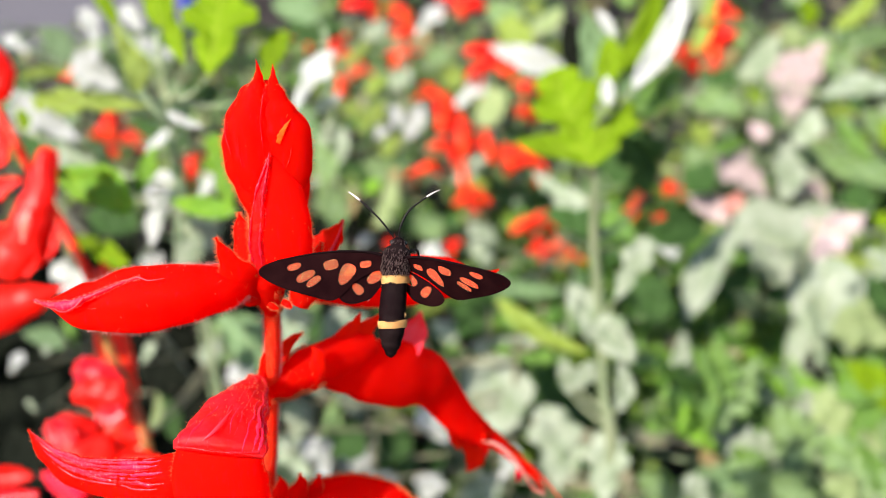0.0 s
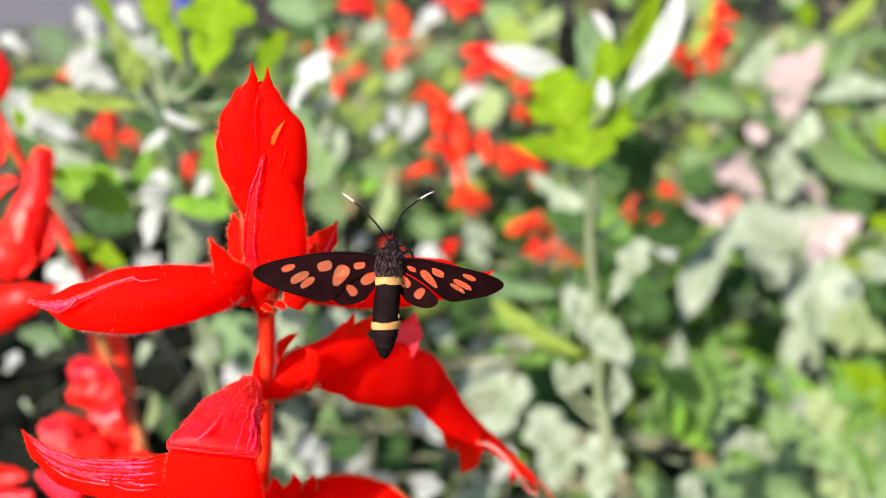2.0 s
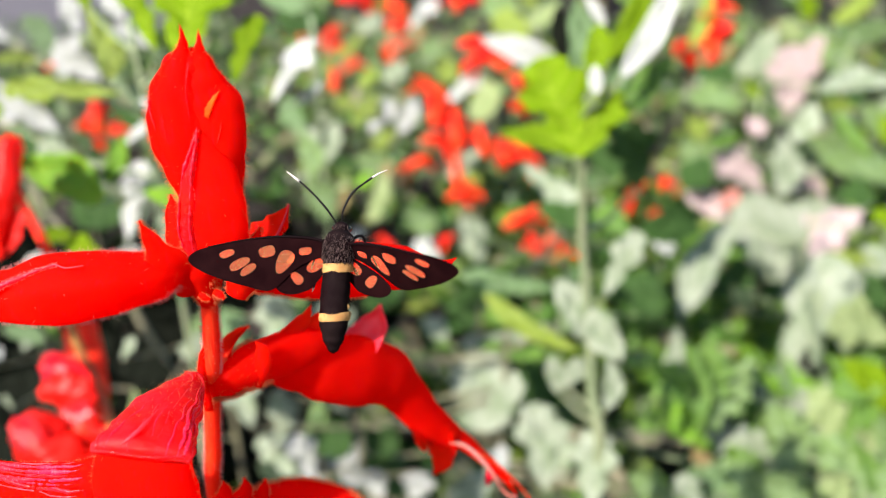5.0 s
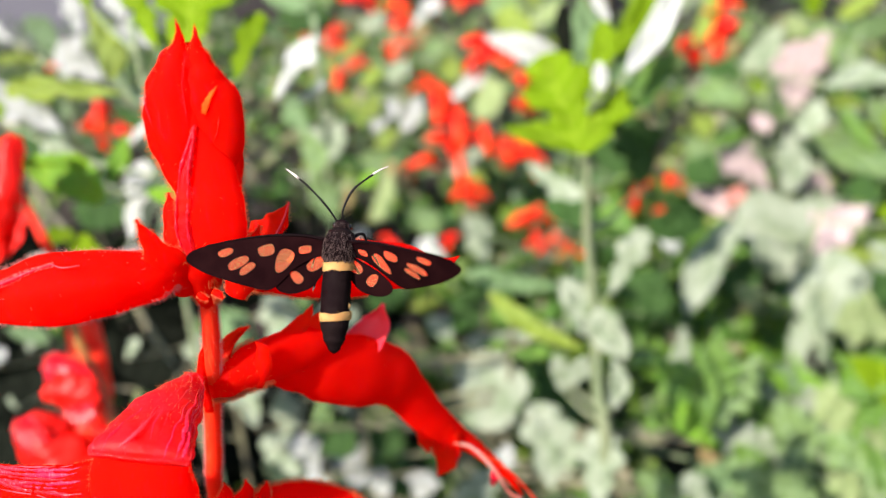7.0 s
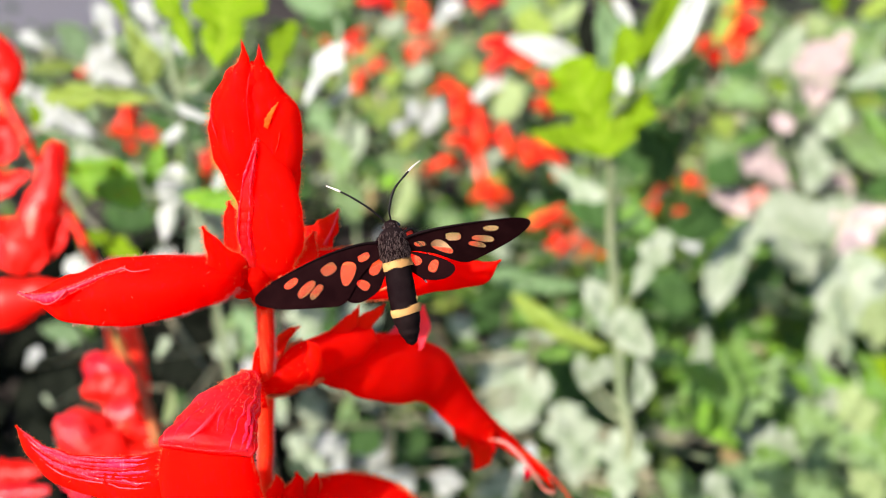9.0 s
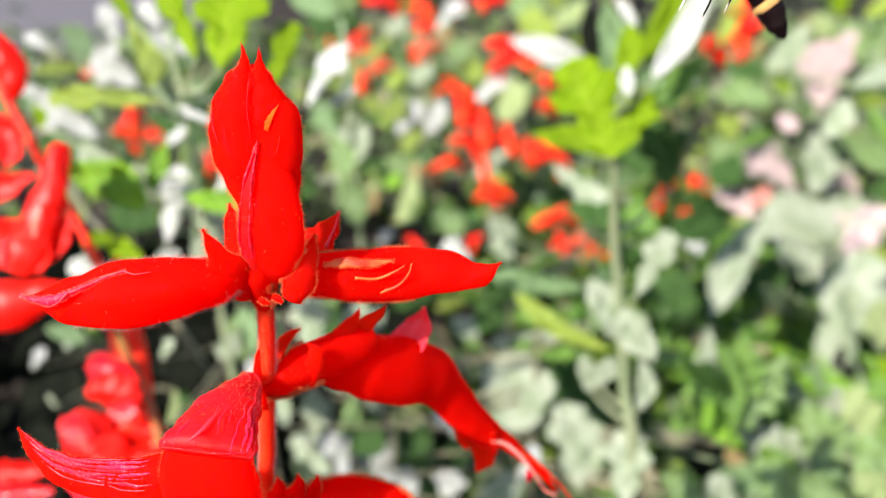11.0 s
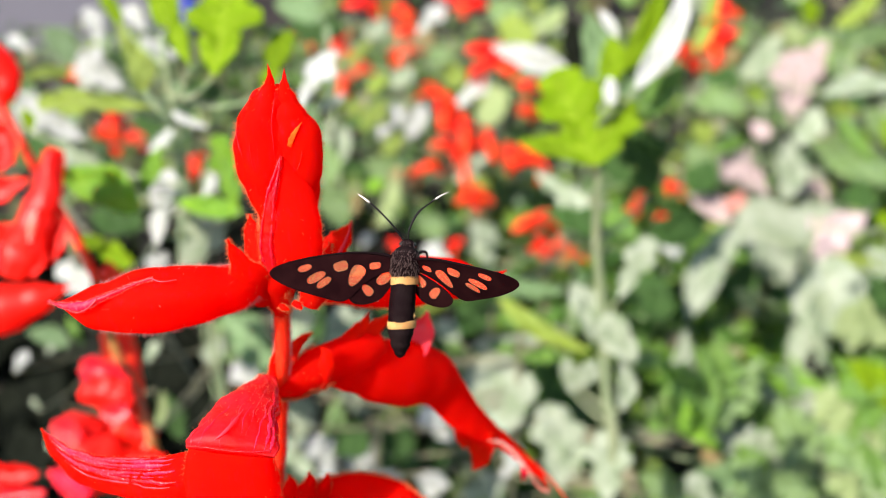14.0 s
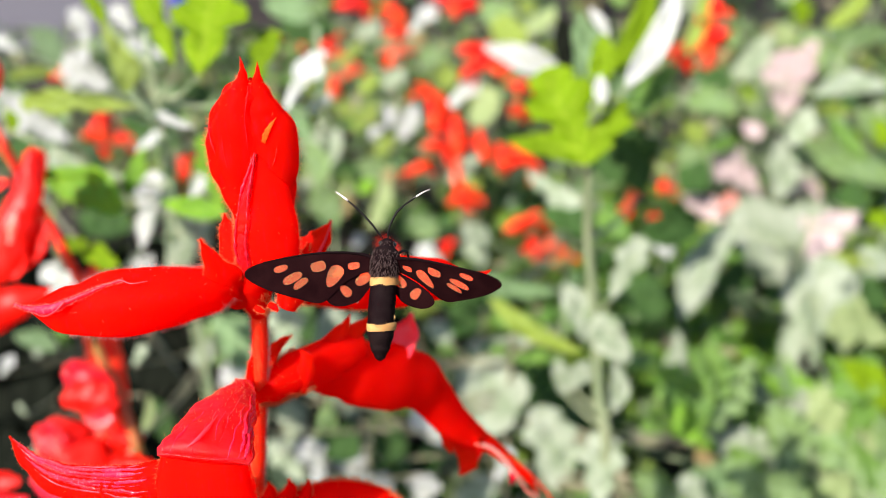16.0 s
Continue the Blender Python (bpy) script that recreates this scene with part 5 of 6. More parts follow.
leaf(plant, "ovate", olive_leaf, (-65, 715, 216), (-51, 737, 239), 24, -10)
leaf(plant, "ovate", olive_leaf, (-64, 671, 197), (-48, 685, 219), 25, 8)
leaf(plant, "ovate", olive_leaf, (-92, 678, 211), (-71, 683, 216), 22, 15)
leaf(plant, "ovate", olive_leaf, (-45, 618, 181), (-24, 628, 197), 22, -10)
leaf(plant, "ovate", bright, (-58, 564, 162), (-43, 571, 173), 19, -10)
leaf(plant, "ovate", silver, (-101, 631, 161), (-84, 659, 195), 30, -18)
leaf(plant, "ovate", silver, (-107, 636, 172), (-119, 650, 192), 24, -18)
leaf(plant, "ovate", silver, (59, 598, 186), (30, 578, 163), 28, 15)
leaf(plant, "ovate", olive_leaf, (47, 567, 168), (63, 574, 171), 20, 8)
leaf(plant, "ovate", tan_leaf, (-16, 798, 270), (12, 787, 252), 27, -10)
leaf(plant, "ovate", olive_leaf, (-102, 790, 231), (-71, 809, 257), 26, -18)
leaf(plant, "ovate", olive_leaf, (-45, 845, 275), (-24, 856, 287), 28, 15)
leaf(plant, "ovate", olive_leaf, (84, 784, 286), (122, 758, 265), 40, 0)
leaf(plant, "ovate", sage_leaf, (101, 819, 266), (74, 847, 295), 41, 0)
leaf(plant, "ovate", cream_leaf, (129, 819, 266), (165, 841, 289), 30, -10)
leaf(plant, "ovate", olive_leaf, (138, 849, 281), (124, 863, 299), 25, -10)
leaf(plant, "ovate", silver, (-84, 866, 250), (-55, 881, 269), 29, 15)
leaf(plant, "ovate", sage_leaf, (-189, 928, 260), (-130, 951, 279), 38, 15)
leaf(plant, "ovate", sage_leaf, (25, 769, 256), (5, 753, 234), 33, -10)
leaf(plant, "ovate", olive_leaf, (31, 718, 223), (25, 736, 250), 28, 15)
leaf(plant, "ovate", silver, (-42, 767, 210), (-22, 786, 232), 27, 0)
leaf(plant, "ovate", sage_leaf, (-28, 604, 153), (-64, 624, 170), 29, -10)
leaf(plant, "ovate", sage_leaf, (-106, 572, 135), (-84, 591, 158), 28, 0)
leaf(plant, "ovate", sage_leaf, (19, 508, 141), (-12, 521, 158), 26, 8)
leaf(plant, "lobed", white_leaf, (24, 461, 137), (-0, 473, 147), 22, -18)
leaf(plant, "ovate", silver, (59, 461, 137), (44, 474, 152), 22, -18)
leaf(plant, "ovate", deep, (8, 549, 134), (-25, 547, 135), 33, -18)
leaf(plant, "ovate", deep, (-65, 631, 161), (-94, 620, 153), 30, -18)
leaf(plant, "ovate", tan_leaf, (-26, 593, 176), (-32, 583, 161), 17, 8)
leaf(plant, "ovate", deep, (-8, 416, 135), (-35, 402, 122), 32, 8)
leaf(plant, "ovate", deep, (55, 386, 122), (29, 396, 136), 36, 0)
stems(plant, (-26, 684, 286), 2.0, 1.0, stem_g)

plant = shrub(62, 252, "low plant with whitish leaves behind the red stem")
leaf(plant, "lobed", white_leaf, (-89, 234, 175), (-101, 246, 190), 21, 6)
leaf(plant, "ovate", silver, (-72, 235, 155), (-66, 246, 169), 15, 0)
leaf(plant, "lobed", silver, (-62, 226, 204), (-66, 246, 231), 26, 4)
leaf(plant, "ovate", silver, (-46, 245, 196), (-38, 264, 217), 19, 0)
leaf(plant, "lobed", silver, (-75, 209, 170), (-86, 229, 190), 23, -4)
leaf(plant, "lobed", white_leaf, (-46, 212, 132), (-60, 226, 150), 21, 6)
leaf(plant, "lobed", silver, (-28, 251, 142), (-46, 264, 155), 19, 0)
leaf(plant, "lobed", silver, (-52, 242, 169), (-67, 253, 180), 13, 8)
leaf(plant, "lobed", white_leaf, (24, 282, 94), (3, 295, 115), 23, -8)
leaf(plant, "lobed", silver, (101, 255, 85), (97, 277, 108), 26, 5)
leaf(plant, "ovate", sage_leaf, (-52, 227, 139), (-43, 247, 165), 11, 10)
leaf(plant, "feather", leaf_g, (45, 287, 169), (95, 279, 166), 14, -10)
leaf(plant, "narrow", lime, (78, 248, 204), (106, 237, 197), 8, 0)
leaf(plant, "feather", leaf_g, (168, 222, 152), (141, 249, 188), 29, 8)
leaf(plant, "feather", leaf_g, (167, 228, 152), (182, 265, 193), 29, -8)
leaf(plant, "feather", sage_leaf, (172, 231, 147), (204, 256, 183), 26, 10)
leaf(plant, "feather", bright, (165, 217, 153), (150, 233, 168), 19, 0)
leaf(plant, "narrow", leaf_g, (168, 222, 157), (163, 255, 196), 13, 6)
leaf(plant, "feather", sage_leaf, (231, 218, 122), (217, 249, 155), 30, 0)
leaf(plant, "feather", sage_leaf, (236, 224, 112), (257, 257, 157), 30, 8)
leaf(plant, "feather", sage_leaf, (238, 215, 116), (284, 235, 132), 30, -8)
leaf(plant, "feather", leaf_g, (201, 215, 116), (190, 232, 139), 23, 4)
stems(plant, (62, 252, 204), 2.0, 1.2, stem_b)

shrub_br = shrub(330, 330, "low shrub with slender grey-green feathery leaves")
tuft(shrub_br, grey, (228, 269, 70), 57, 50, 20, 7, 75, 1)
tuft(shrub_br, leaf_g, (265, 260, 74), 63, 50, 10, 8, 75, 2)
tuft(shrub_br, grey, (297, 251, 78), 62, 50, 15, 8, 75, 3)
tuft(shrub_br, leaf_g, (296, 297, 80), 59, 50, -20, 7, 75, 4)
tuft(shrub_br, grey, (256, 306, 77), 56, 50, 60, 7, 75, 5)
tuft(shrub_br, grey, (316, 280, 90), 49, 50, 30, 6, 75, 6)
tuft(shrub_br, grey, (200, 280, 48), 47, 50, 0, 6, 75, 7)
tuft(shrub_br, leaf_g, (232, 310, 62), 45, 50, -30, 6, 75, 8)
tuft(shrub_br, grey, (282, 333, 85), 37, 50, 10, 6, 75, 9)
tuft(shrub_br, leaf_g, (330, 321, 106), 44, 50, 60, 6, 75, 10)
stems(shrub_br, (330, 340, 130), 2.4, 1.2, stem_g)

shrub_bright = shrub(215, 470, "low plant with bright green feathery leaves")
tuft(shrub_bright, bright, (207, 389, 56), 44, 52, 20, 7, 80, 11)
tuft(shrub_bright, bright, (239, 401, 58), 49, 52, -10, 8, 80, 12)
tuft(shrub_bright, bright, (272, 411, 56), 45, 52, -30, 7, 80, 13)
tuft(shrub_bright, bright, (239, 439, 67), 40, 52, 10, 6, 80, 14)
tuft(shrub_bright, leaf_g, (269, 441, 71), 40, 52, -20, 6, 80, 15)
tuft(shrub_bright, leaf_g, (205, 360, 45), 37, 52, 40, 6, 80, 16)
tuft(shrub_bright, leaf_g, (195, 403, 63), 38, 52, 30, 6, 80, 17)
tuft(shrub_bright, leaf_g, (242, 365, 53), 47, 52, -20, 7, 80, 18)
tuft(shrub_bright, leaf_g, (270, 369, 61), 41, 52, -40, 6, 80, 19)
stems(shrub_bright, (215, 470, 130), 2.0, 1.0, stem_g)

plant = shrub(-110, 300, "bare grey-brown branches rising from the shaded soil")
part("branch", rope([(-185, 325, 190), (-172.7, 316, 162), (-155.5, 304, 138), (-135.6, 278, 120), (-110, 240, 60), (-100, 230, 2)], 2.2, 3.0, 30, 9, 0.08), stem_b, plant)
part("branch", rope([(-64, 310, 160), (-61.6, 299, 128), (-51.4, 263, 100), (-40, 240, 50), (-36, 235, 2)], 1.8, 2.8, 30, 9, 0.08), stem_b, plant)


# ---------------------------------------------------------------- the red sage beside, out of focus
def build_side_sage():
    sage = thing("red_sage_plant", -88, 110, 0, "leaning red salvia spike with glossy hanging scarlet flowers", "flower", "red sage plants")
    part("stem", rope([(-104.8, 124.7, 310.4), (-112.8, 132.0, 324.7), (-121.9, 139.3, 339.1), (-130.9, 146.4, 353.0), (-138.9, 153.0, 365.9), (-147.0, 160.3, 380.2)], 1.6, 1.5, 36, 10, 0.05), red_deep, sage, "red-brown stem")
    part("stem", rope([(-104.8, 124.7, 310.4), (-100.8, 116.5, 294.3), (-93.1, 108.3, 278.2), (-87.7, 102.4, 266.6), (-82.7, 94.6, 251.4), (-78.7, 97.6, 161.4), (-88.0, 110.0, 60.0), (-86.0, 108.0, 0.0)], 1.6, 2.0, 50, 10, 0.05), stem_brown, sage, "olive-brown lower stem")
    part('calyx', loft([(-110.5, 130.1, 358.5), (-111.4, 128.3, 354.8), (-112.9, 124.4, 347.3), (-113.3, 120.6, 339.8), (-112.2, 117.6, 333.9)], [2.6, 3.9, 4.4, 3.6, 1.6], [1.8, 2.8, 3.2, 2.6, 1.2], 24, 18, keel=0.15, wrinkle=0.12, seed=81), red_far, sage)
    part('calyx', loft([(-137.5, 150.8, 388.1), (-131.3, 147.4, 381.2), (-129.8, 144.3, 375.3), (-131.7, 141.7, 370.1)], [4.2, 5.4, 4.2, 1.5], [3, 3.8, 3, 1.1], 24, 18, keel=0.15, wrinkle=0.12, seed=82), red_far, sage)
    part('petal', loft([(-138.1, 137.1, 365.6), (-132.0, 134.6, 360.5), (-129.6, 132.4, 356.3), (-131.5, 129.4, 350.4)], [3.8, 6.5, 5.7, 1.1], None, 24, 18, thin=0.5, cup=0.5, ruffle=0.14, wrinkle=0.15, seed=83), red_far, sage)
    part('petal', loft([(-137.8, 124.1, 344.4), (-130.3, 124.7, 345.6), (-124.6, 125.8, 347.7), (-120.3, 126.4, 348.9)], [6.4, 4.9, 2.3, 0.75], None, 24, 18, thin=0.5, cup=0.5, ruffle=0.14, wrinkle=0.15, seed=84), red_far, sage)
    part('lip', loft([(-111.7, 120.4, 354.8), (-111.4, 117.1, 348.3), (-112.5, 113.8, 341.8), (-113.9, 111.3, 336.9)], [1.5, 2.7, 2.9, 1.5], None, 24, 18, thin=0.5, cup=0.4, ruffle=0.14, wrinkle=0.15, seed=85), rosy, sage, "pink inner face")
    part('corolla', loft([(-108.7, 123.5, 359.7), (-109.8, 118.4, 349.6), (-114.1, 112.6, 338.2), (-118.9, 108.1, 329.3), (-121.8, 105.2, 323.6)], [2.4, 4.6, 6.4, 6.6, 4.0], [1.6, 2.6, 3.0, 2.8, 1.8], 40, 30, keel=0.25, wrinkle=0.20, seed=104), red_far, sage, "wide glossy scarlet bell")
    # pale fold in place of a highlight: the glint is put into its colour
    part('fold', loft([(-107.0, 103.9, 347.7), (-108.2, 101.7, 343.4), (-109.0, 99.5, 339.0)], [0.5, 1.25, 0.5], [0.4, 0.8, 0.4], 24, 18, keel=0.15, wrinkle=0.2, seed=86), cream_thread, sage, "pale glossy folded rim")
    part('lower_lip', loft([(-105.1, 114.4, 338.5), (-111.9, 111.3, 332.5), (-120.2, 110.6, 331.1), (-133.1, 111.0, 332.0)], [2.6, 7.4, 8.5, 8.1], None, 24, 18, thin=0.5, cup=0.35, ruffle=0.14, wrinkle=0.15, seed=87), red_far, sage)
    part('lobe', loft([(-113.6, 109.6, 333.7), (-113.9, 107.2, 328.8), (-115.0, 104.7, 323.9)], [3.6, 4.7, 1.8], None, 24, 18, thin=0.5, cup=0.5, ruffle=0.14, wrinkle=0.15, seed=88), red_far, sage)
    part('lobe', loft([(-121.7, 108.7, 334.1), (-121.7, 105.9, 328.5), (-121.0, 104.1, 325.1)], [3.6, 4, 1.5], None, 24, 18, thin=0.5, cup=0.5, ruffle=0.14, wrinkle=0.15, seed=89), rosy, sage)
    part('calyx', loft([(-137.3, 99.9, 314.5), (-124.5, 99.9, 314.5), (-113.6, 101.2, 317.1), (-102.3, 103.3, 321.2)], [8.4, 8.4, 5.5, 0.36], [5, 5, 3.3, 0.22], 24, 18, keel=0.15, wrinkle=0.06, seed=90), red_far, sage)
    # darker stem red instead of petal red: the bract's shade is in its colour
    part('bract', loft([(-107.1, 124.5, 301.2), (-104.2, 127.1, 306.3), (-102.6, 129.3, 310.6), (-102.6, 131.8, 315.5)], [2, 6.5, 4.9, 0.41], None, 24, 18, thin=0.5, cup=-0.4, ruffle=0.14, wrinkle=0.15, seed=91), red_deep, sage)
    part('calyx', loft([(-104.3, 127.8, 294.3), (-102.2, 124.0, 286.9), (-100.7, 119.2, 277.6), (-97.4, 114.5, 268.3), (-94.9, 111.2, 261.8)], [4.2, 6.3, 7.1, 5.4, 2.5], [2.1, 3.1, 3.5, 2.7, 1.3], 24, 18, keel=0.15, wrinkle=0.12, seed=92), red_deep, sage)
    part('petal', loft([(-109.2, 108.0, 286.3), (-104.9, 107.3, 285.1), (-98.0, 105.8, 282.1), (-91.8, 104.2, 278.9)], [2.2, 5.6, 6.2, 3.0], None, 40, 26, thin=0.5, cup=0.45, ruffle=0.10, wrinkle=0.16, seed=93), rosy, sage)
    part('petal', loft([(-108.9, 102.0, 276.9), (-103.4, 102.7, 278.2), (-96.5, 102.0, 276.9), (-91.4, 100.5, 274.0)], [2.2, 6.4, 7.4, 4.0], None, 40, 26, thin=0.5, cup=-0.35, ruffle=0.10, wrinkle=0.16, seed=94), red_far, sage)
    part('lobe', loft([(-99.9, 97.4, 274.5), (-95.2, 97.0, 273.6), (-90.3, 97.6, 274.9)], [1.6, 3.5, 2.7], None, 24, 18, thin=0.5, cup=0.3, ruffle=0.14, wrinkle=0.15, seed=95), rosy, sage)
    part('corolla', loft([(-107.8, 101.4, 269.2), (-109.8, 98.1, 262.6), (-105.8, 94.0, 254.6), (-101.9, 89.5, 245.7)], [6.0, 10.0, 11.6, 10], [2.4, 3.2, 3.4, 3], 40, 26, keel=0.6, wrinkle=0.16, seed=96), red_far, sage)
    part('lobe', loft([(-117.5, 96.3, 270.0), (-113.2, 95.1, 267.8), (-108.3, 92.9, 263.4)], [2, 5.5, 4.7], None, 24, 18, thin=0.5, cup=0.3, ruffle=0.14, wrinkle=0.15, seed=97), rosy, sage)
    part('calyx', loft([(-99.5, 106.9, 266.7), (-98.1, 103.2, 259.4), (-99.5, 98.6, 250.3), (-101.6, 93.9, 241.3)], [5.3, 8.2, 6.9, 5.3], [2.0, 2.8, 2.5, 2.0], 24, 18, keel=0.5, wrinkle=0.12, seed=98), red_deep, sage)
    part('tooth', loft([(-93.7, 100.8, 263.6), (-88.7, 99.9, 261.8), (-83.5, 100.3, 262.5)], [3.6, 3.2, 0.8], [2.5, 2.2, 0.56], 24, 18, keel=0.15, wrinkle=0.12, seed=99), red_far, sage)
    part('petal', loft([(-119.8, 84.5, 258.0), (-126.0, 84.7, 258.3), (-139.4, 84.5, 258.0)], [1.5, 3.8, 4.6], None, 30, 22, thin=0.7, cup=0.65, ruffle=0.30, wrinkle=0.22, seed=100), red_far, sage)
    part('petal', loft([(-115.7, 79.5, 254.8), (-124.2, 79.2, 254.1), (-137.5, 78.8, 253.4)], [1.5, 3, 4.2], None, 30, 22, thin=0.7, cup=0.65, ruffle=0.30, wrinkle=0.22, seed=101), rosy, sage)
    part('petal', loft([(-116.0, 84.9, 258.7), (-110.6, 83.8, 256.6), (-103.0, 80.8, 250.7)], [1.1, 3.4, 4.2], None, 24, 18, thin=0.5, cup=0.5, ruffle=0.14, wrinkle=0.15, seed=102), pink, sage)
    part('petal', loft([(-95.1, 90.5, 256.4), (-87.2, 91.7, 258.9), (-78.0, 91.2, 257.8)], [2.4, 4.7, 2.4], None, 30, 22, thin=0.7, cup=0.65, ruffle=0.30, wrinkle=0.22, seed=103), red_far, sage)


build_side_sage()


# ---------------------------------------------------------------- red sages farther back
def far_floret(mat, seed):
    """A two-lipped floret with its calyx, 37 mm long towards +y."""
    body = merge(loft([(0, 0, 0), (0, 7, 1.5), (0, 14, 3), (0, 21, 2)], [1.6, 5.0, 5.6, 3.6], [1.6, 4.4, 5.0, 3.0], 12, 12, face=(0, 0, 1), wrinkle=0.12, seed=seed),
                 loft([(0, 15, 4), (0, 22, 6), (0, 29, 7), (0, 35, 4)], [2.0, 3.4, 3.0, 0.8], [1.8, 2.4, 1.8, 0.6], 12, 12, face=(0, 0, 1), wrinkle=0.2, seed=seed + 3),
                 loft([(0, 17, 2.5), (0, 25, 0), (0, 32, -5), (0, 36, -11)], [3.0, 4.6, 6.4, 1.2], None, 12, 14, face=(0, 0, 1), wrinkle=0.2, seed=seed + 1, thin=0.6, cup=0.4, ruffle=0.2))
    me = bpy.data.meshes.new("floret")
    me.from_pydata([tuple(v) for v in body[0]], [], body[1])
    me.polygons.foreach_set("use_smooth", [True] * len(me.polygons))
    me.materials.append(mat)
    return me


FLORET = [far_floret(red_far, 71), far_floret(red_orange, 81)]


def far_sage(x, y, blooms, seed):
    """A sage on a thin stem; blooms: place (millimetres) and size of each pair of florets, the topmost first."""
    rnd = random.Random(seed)
    g = ground_z(x * MM, y * MM) / MM
    sage = thing("red_sage_plant", x, y, g, "red salvia with scattered scarlet flowers among the leaves", "flower", "red sage plants")
    top = Vector(max((b[:3] for b in blooms), key=lambda b: b[2]))
    line = [Vector((x, y, g - 3)), Vector((x, y, g)).lerp(top, 0.5) + Vector((rnd.uniform(-8, 8), 4, 0)), top]
    pts = spline(line, 30)
    part("stem", rope(line, 1.3, 0.8, 20, 8, 0.05), stem_b, sage)
    for bx, by, bz, size in blooms:
        p = Vector((bx, by, bz))
        q = min(pts, key=lambda c: (c - p).length + max(0, c.z - p.z + 8))
        if (q - p).length > 2:
            part("stalk", rope([q, q.lerp(p, 0.6) + Vector((0, 0, -2)), p], 0.8, 0.6, 8, 6), stem_b, sage)
        for k in range(2):
            ob = new("floret", FLORET[(k + seed) % 2])
            ob.parent = sage
            ob.matrix_parent_inverse = sage.matrix_world.inverted()
            turn = pose(0, 0, 0, 0, 0, rnd.uniform(-120, 120)) @ pose(0, 0, 0, rnd.uniform(-50, 50) + 30 * k)
            ob.matrix_basis = Matrix.Translation((p + Vector((rnd.uniform(-4, 4), 3 * k, rnd.uniform(-4, 4))) * size) * MM) @ turn @ Matrix.Translation((0, -0.016 * size, 0)) @ Matrix.Scale(size * (0.95, 0.75)[k] * rnd.uniform(0.9, 1.1), 4)
    return sage


far_sage(43, 603, [(16, 624, 237, 1.29), (25, 618, 220, 1.24), (39, 607, 207, 1.44), (20, 598, 194, 1.17), (1, 589, 172, 1.02), (60, 602, 194, 1.13), (82, 595, 185, 1.18), (102, 590, 179, 1.28), (41, 580, 168, 1.01), (40, 566, 149, 1.11)], 1)
far_sage(88, 700, [(74, 698, 249, 1.57), (62, 707, 263, 1.28), (107, 690, 234, 0.81), (104, 674, 206, 0.93), (91, 700, 254, 0.87)], 2)
far_sage(-105, 835, [(-114, 844, 250, 1.48), (-109, 813, 200, 1.14), (-87, 825, 216, 1.14), (-110, 836, 235, 0.88)], 3)
far_sage(-130, 924, [(-90, 938, 281, 1.67), (-170, 898, 246, 0.99)], 4)
far_sage(-30, 817, [(-37, 827, 283, 1.11), (-27, 815, 263, 1.04), (-20, 799, 239, 1.43), (-37, 803, 242, 0.98)], 5)
far_sage(47, 905, [(47, 899, 291, 1.95)], 6)
far_sage(121, 527, [(108, 531, 141, 1.37), (110, 518, 121, 0.91), (139, 513, 115, 0.86), (127, 521, 127, 0.71)], 7)
far_sage(222, 563, [(212, 563, 160, 0.78), (203, 551, 145, 0.57), (241, 569, 164, 0.68), (231, 547, 139, 0.57)], 8)
far_sage(196, 450, [(196, 444, 104, 0.60)], 9)
far_sage(335, 780, [(349, 797, 290, 1.39), (344, 786, 273, 1.07), (332, 774, 253, 1.82), (335, 763, 237, 1.44), (351, 752, 220, 0.75), (300, 774, 249, 0.82)], 10)
far_sage(-248, 479, [(-251, 477, 257, 1.04), (-257, 469, 245, 0.91), (-235, 472, 247, 0.78)], 11)
far_sage(-151, 373, [(-150, 369, 264, 0.58), (-152, 364, 255, 0.54)], 12)
far_sage(-264, 462, [(-264, 456, 304, 0.69)], 13)
far_sage(2, 478, [(-26, 477, 145, 0.71), (29, 468, 150, 0.60)], 14)


# ---------------------------------------------------------------- the thick bed of leaves behind, uncounted
def thicket(name, count, seed, xr, yr, height, size, mat, label):
    """One mesh of many leaves at random places and tilts above the ground."""
    rnd = np.random.default_rng(seed)
    temps = [leaf_body(k, 1.0, sd, 8) for k, sd in (("lobed", 5), ("ovate", 6), ("narrow", 7), ("ovate", 8), ("lobed", 9))]
    verts, faces, off = [], [], 0
    for k in range(count):
        tv, tf = temps[k % len(temps)]
        x, y = rnd.uniform(*xr), rnd.uniform(*yr)
        if (x < -0.55 and 1.45 < y < 2.7) or (mat is bed_mat and -0.45 < x < -0.06 and y < 0.56 and rnd.random() < 0.97):
            continue
        if name == "bed_foliage" and x < -0.56 and y > 1.08 and rnd.random() < 0.62:
            continue
        if name == "bed_foliage" and abs(x) > 1.05 + 0.45 * noise.noise(Vector((y * 4, x, 2))):
            continue
        clump = 0.5 + 0.5 * noise.noise(Vector((x * 8, y * 8, seed)))
        z = ground_z(x, y) + 0.01 + height * clump * rnd.random() ** 0.7
        sz = rnd.uniform(*size)
        m = Matrix.Translation((x, y, z)) @ pose(0, 0, 0, rnd.uniform(0, 75), rnd.uniform(-30, 30), rnd.uniform(-180, 180)) @ Matrix.Scale(sz, 4)
        a = np.array(m)
        verts.append(np.array([tuple(v) for v in tv]) @ a[:3, :3].T + a[:3, 3])
        faces += [tuple(i + off for i in f) for f in tf]
        off += len(tv)
    tagged(link(name, np.concatenate(verts), faces, mat), label, "foliage", kind="stuff")


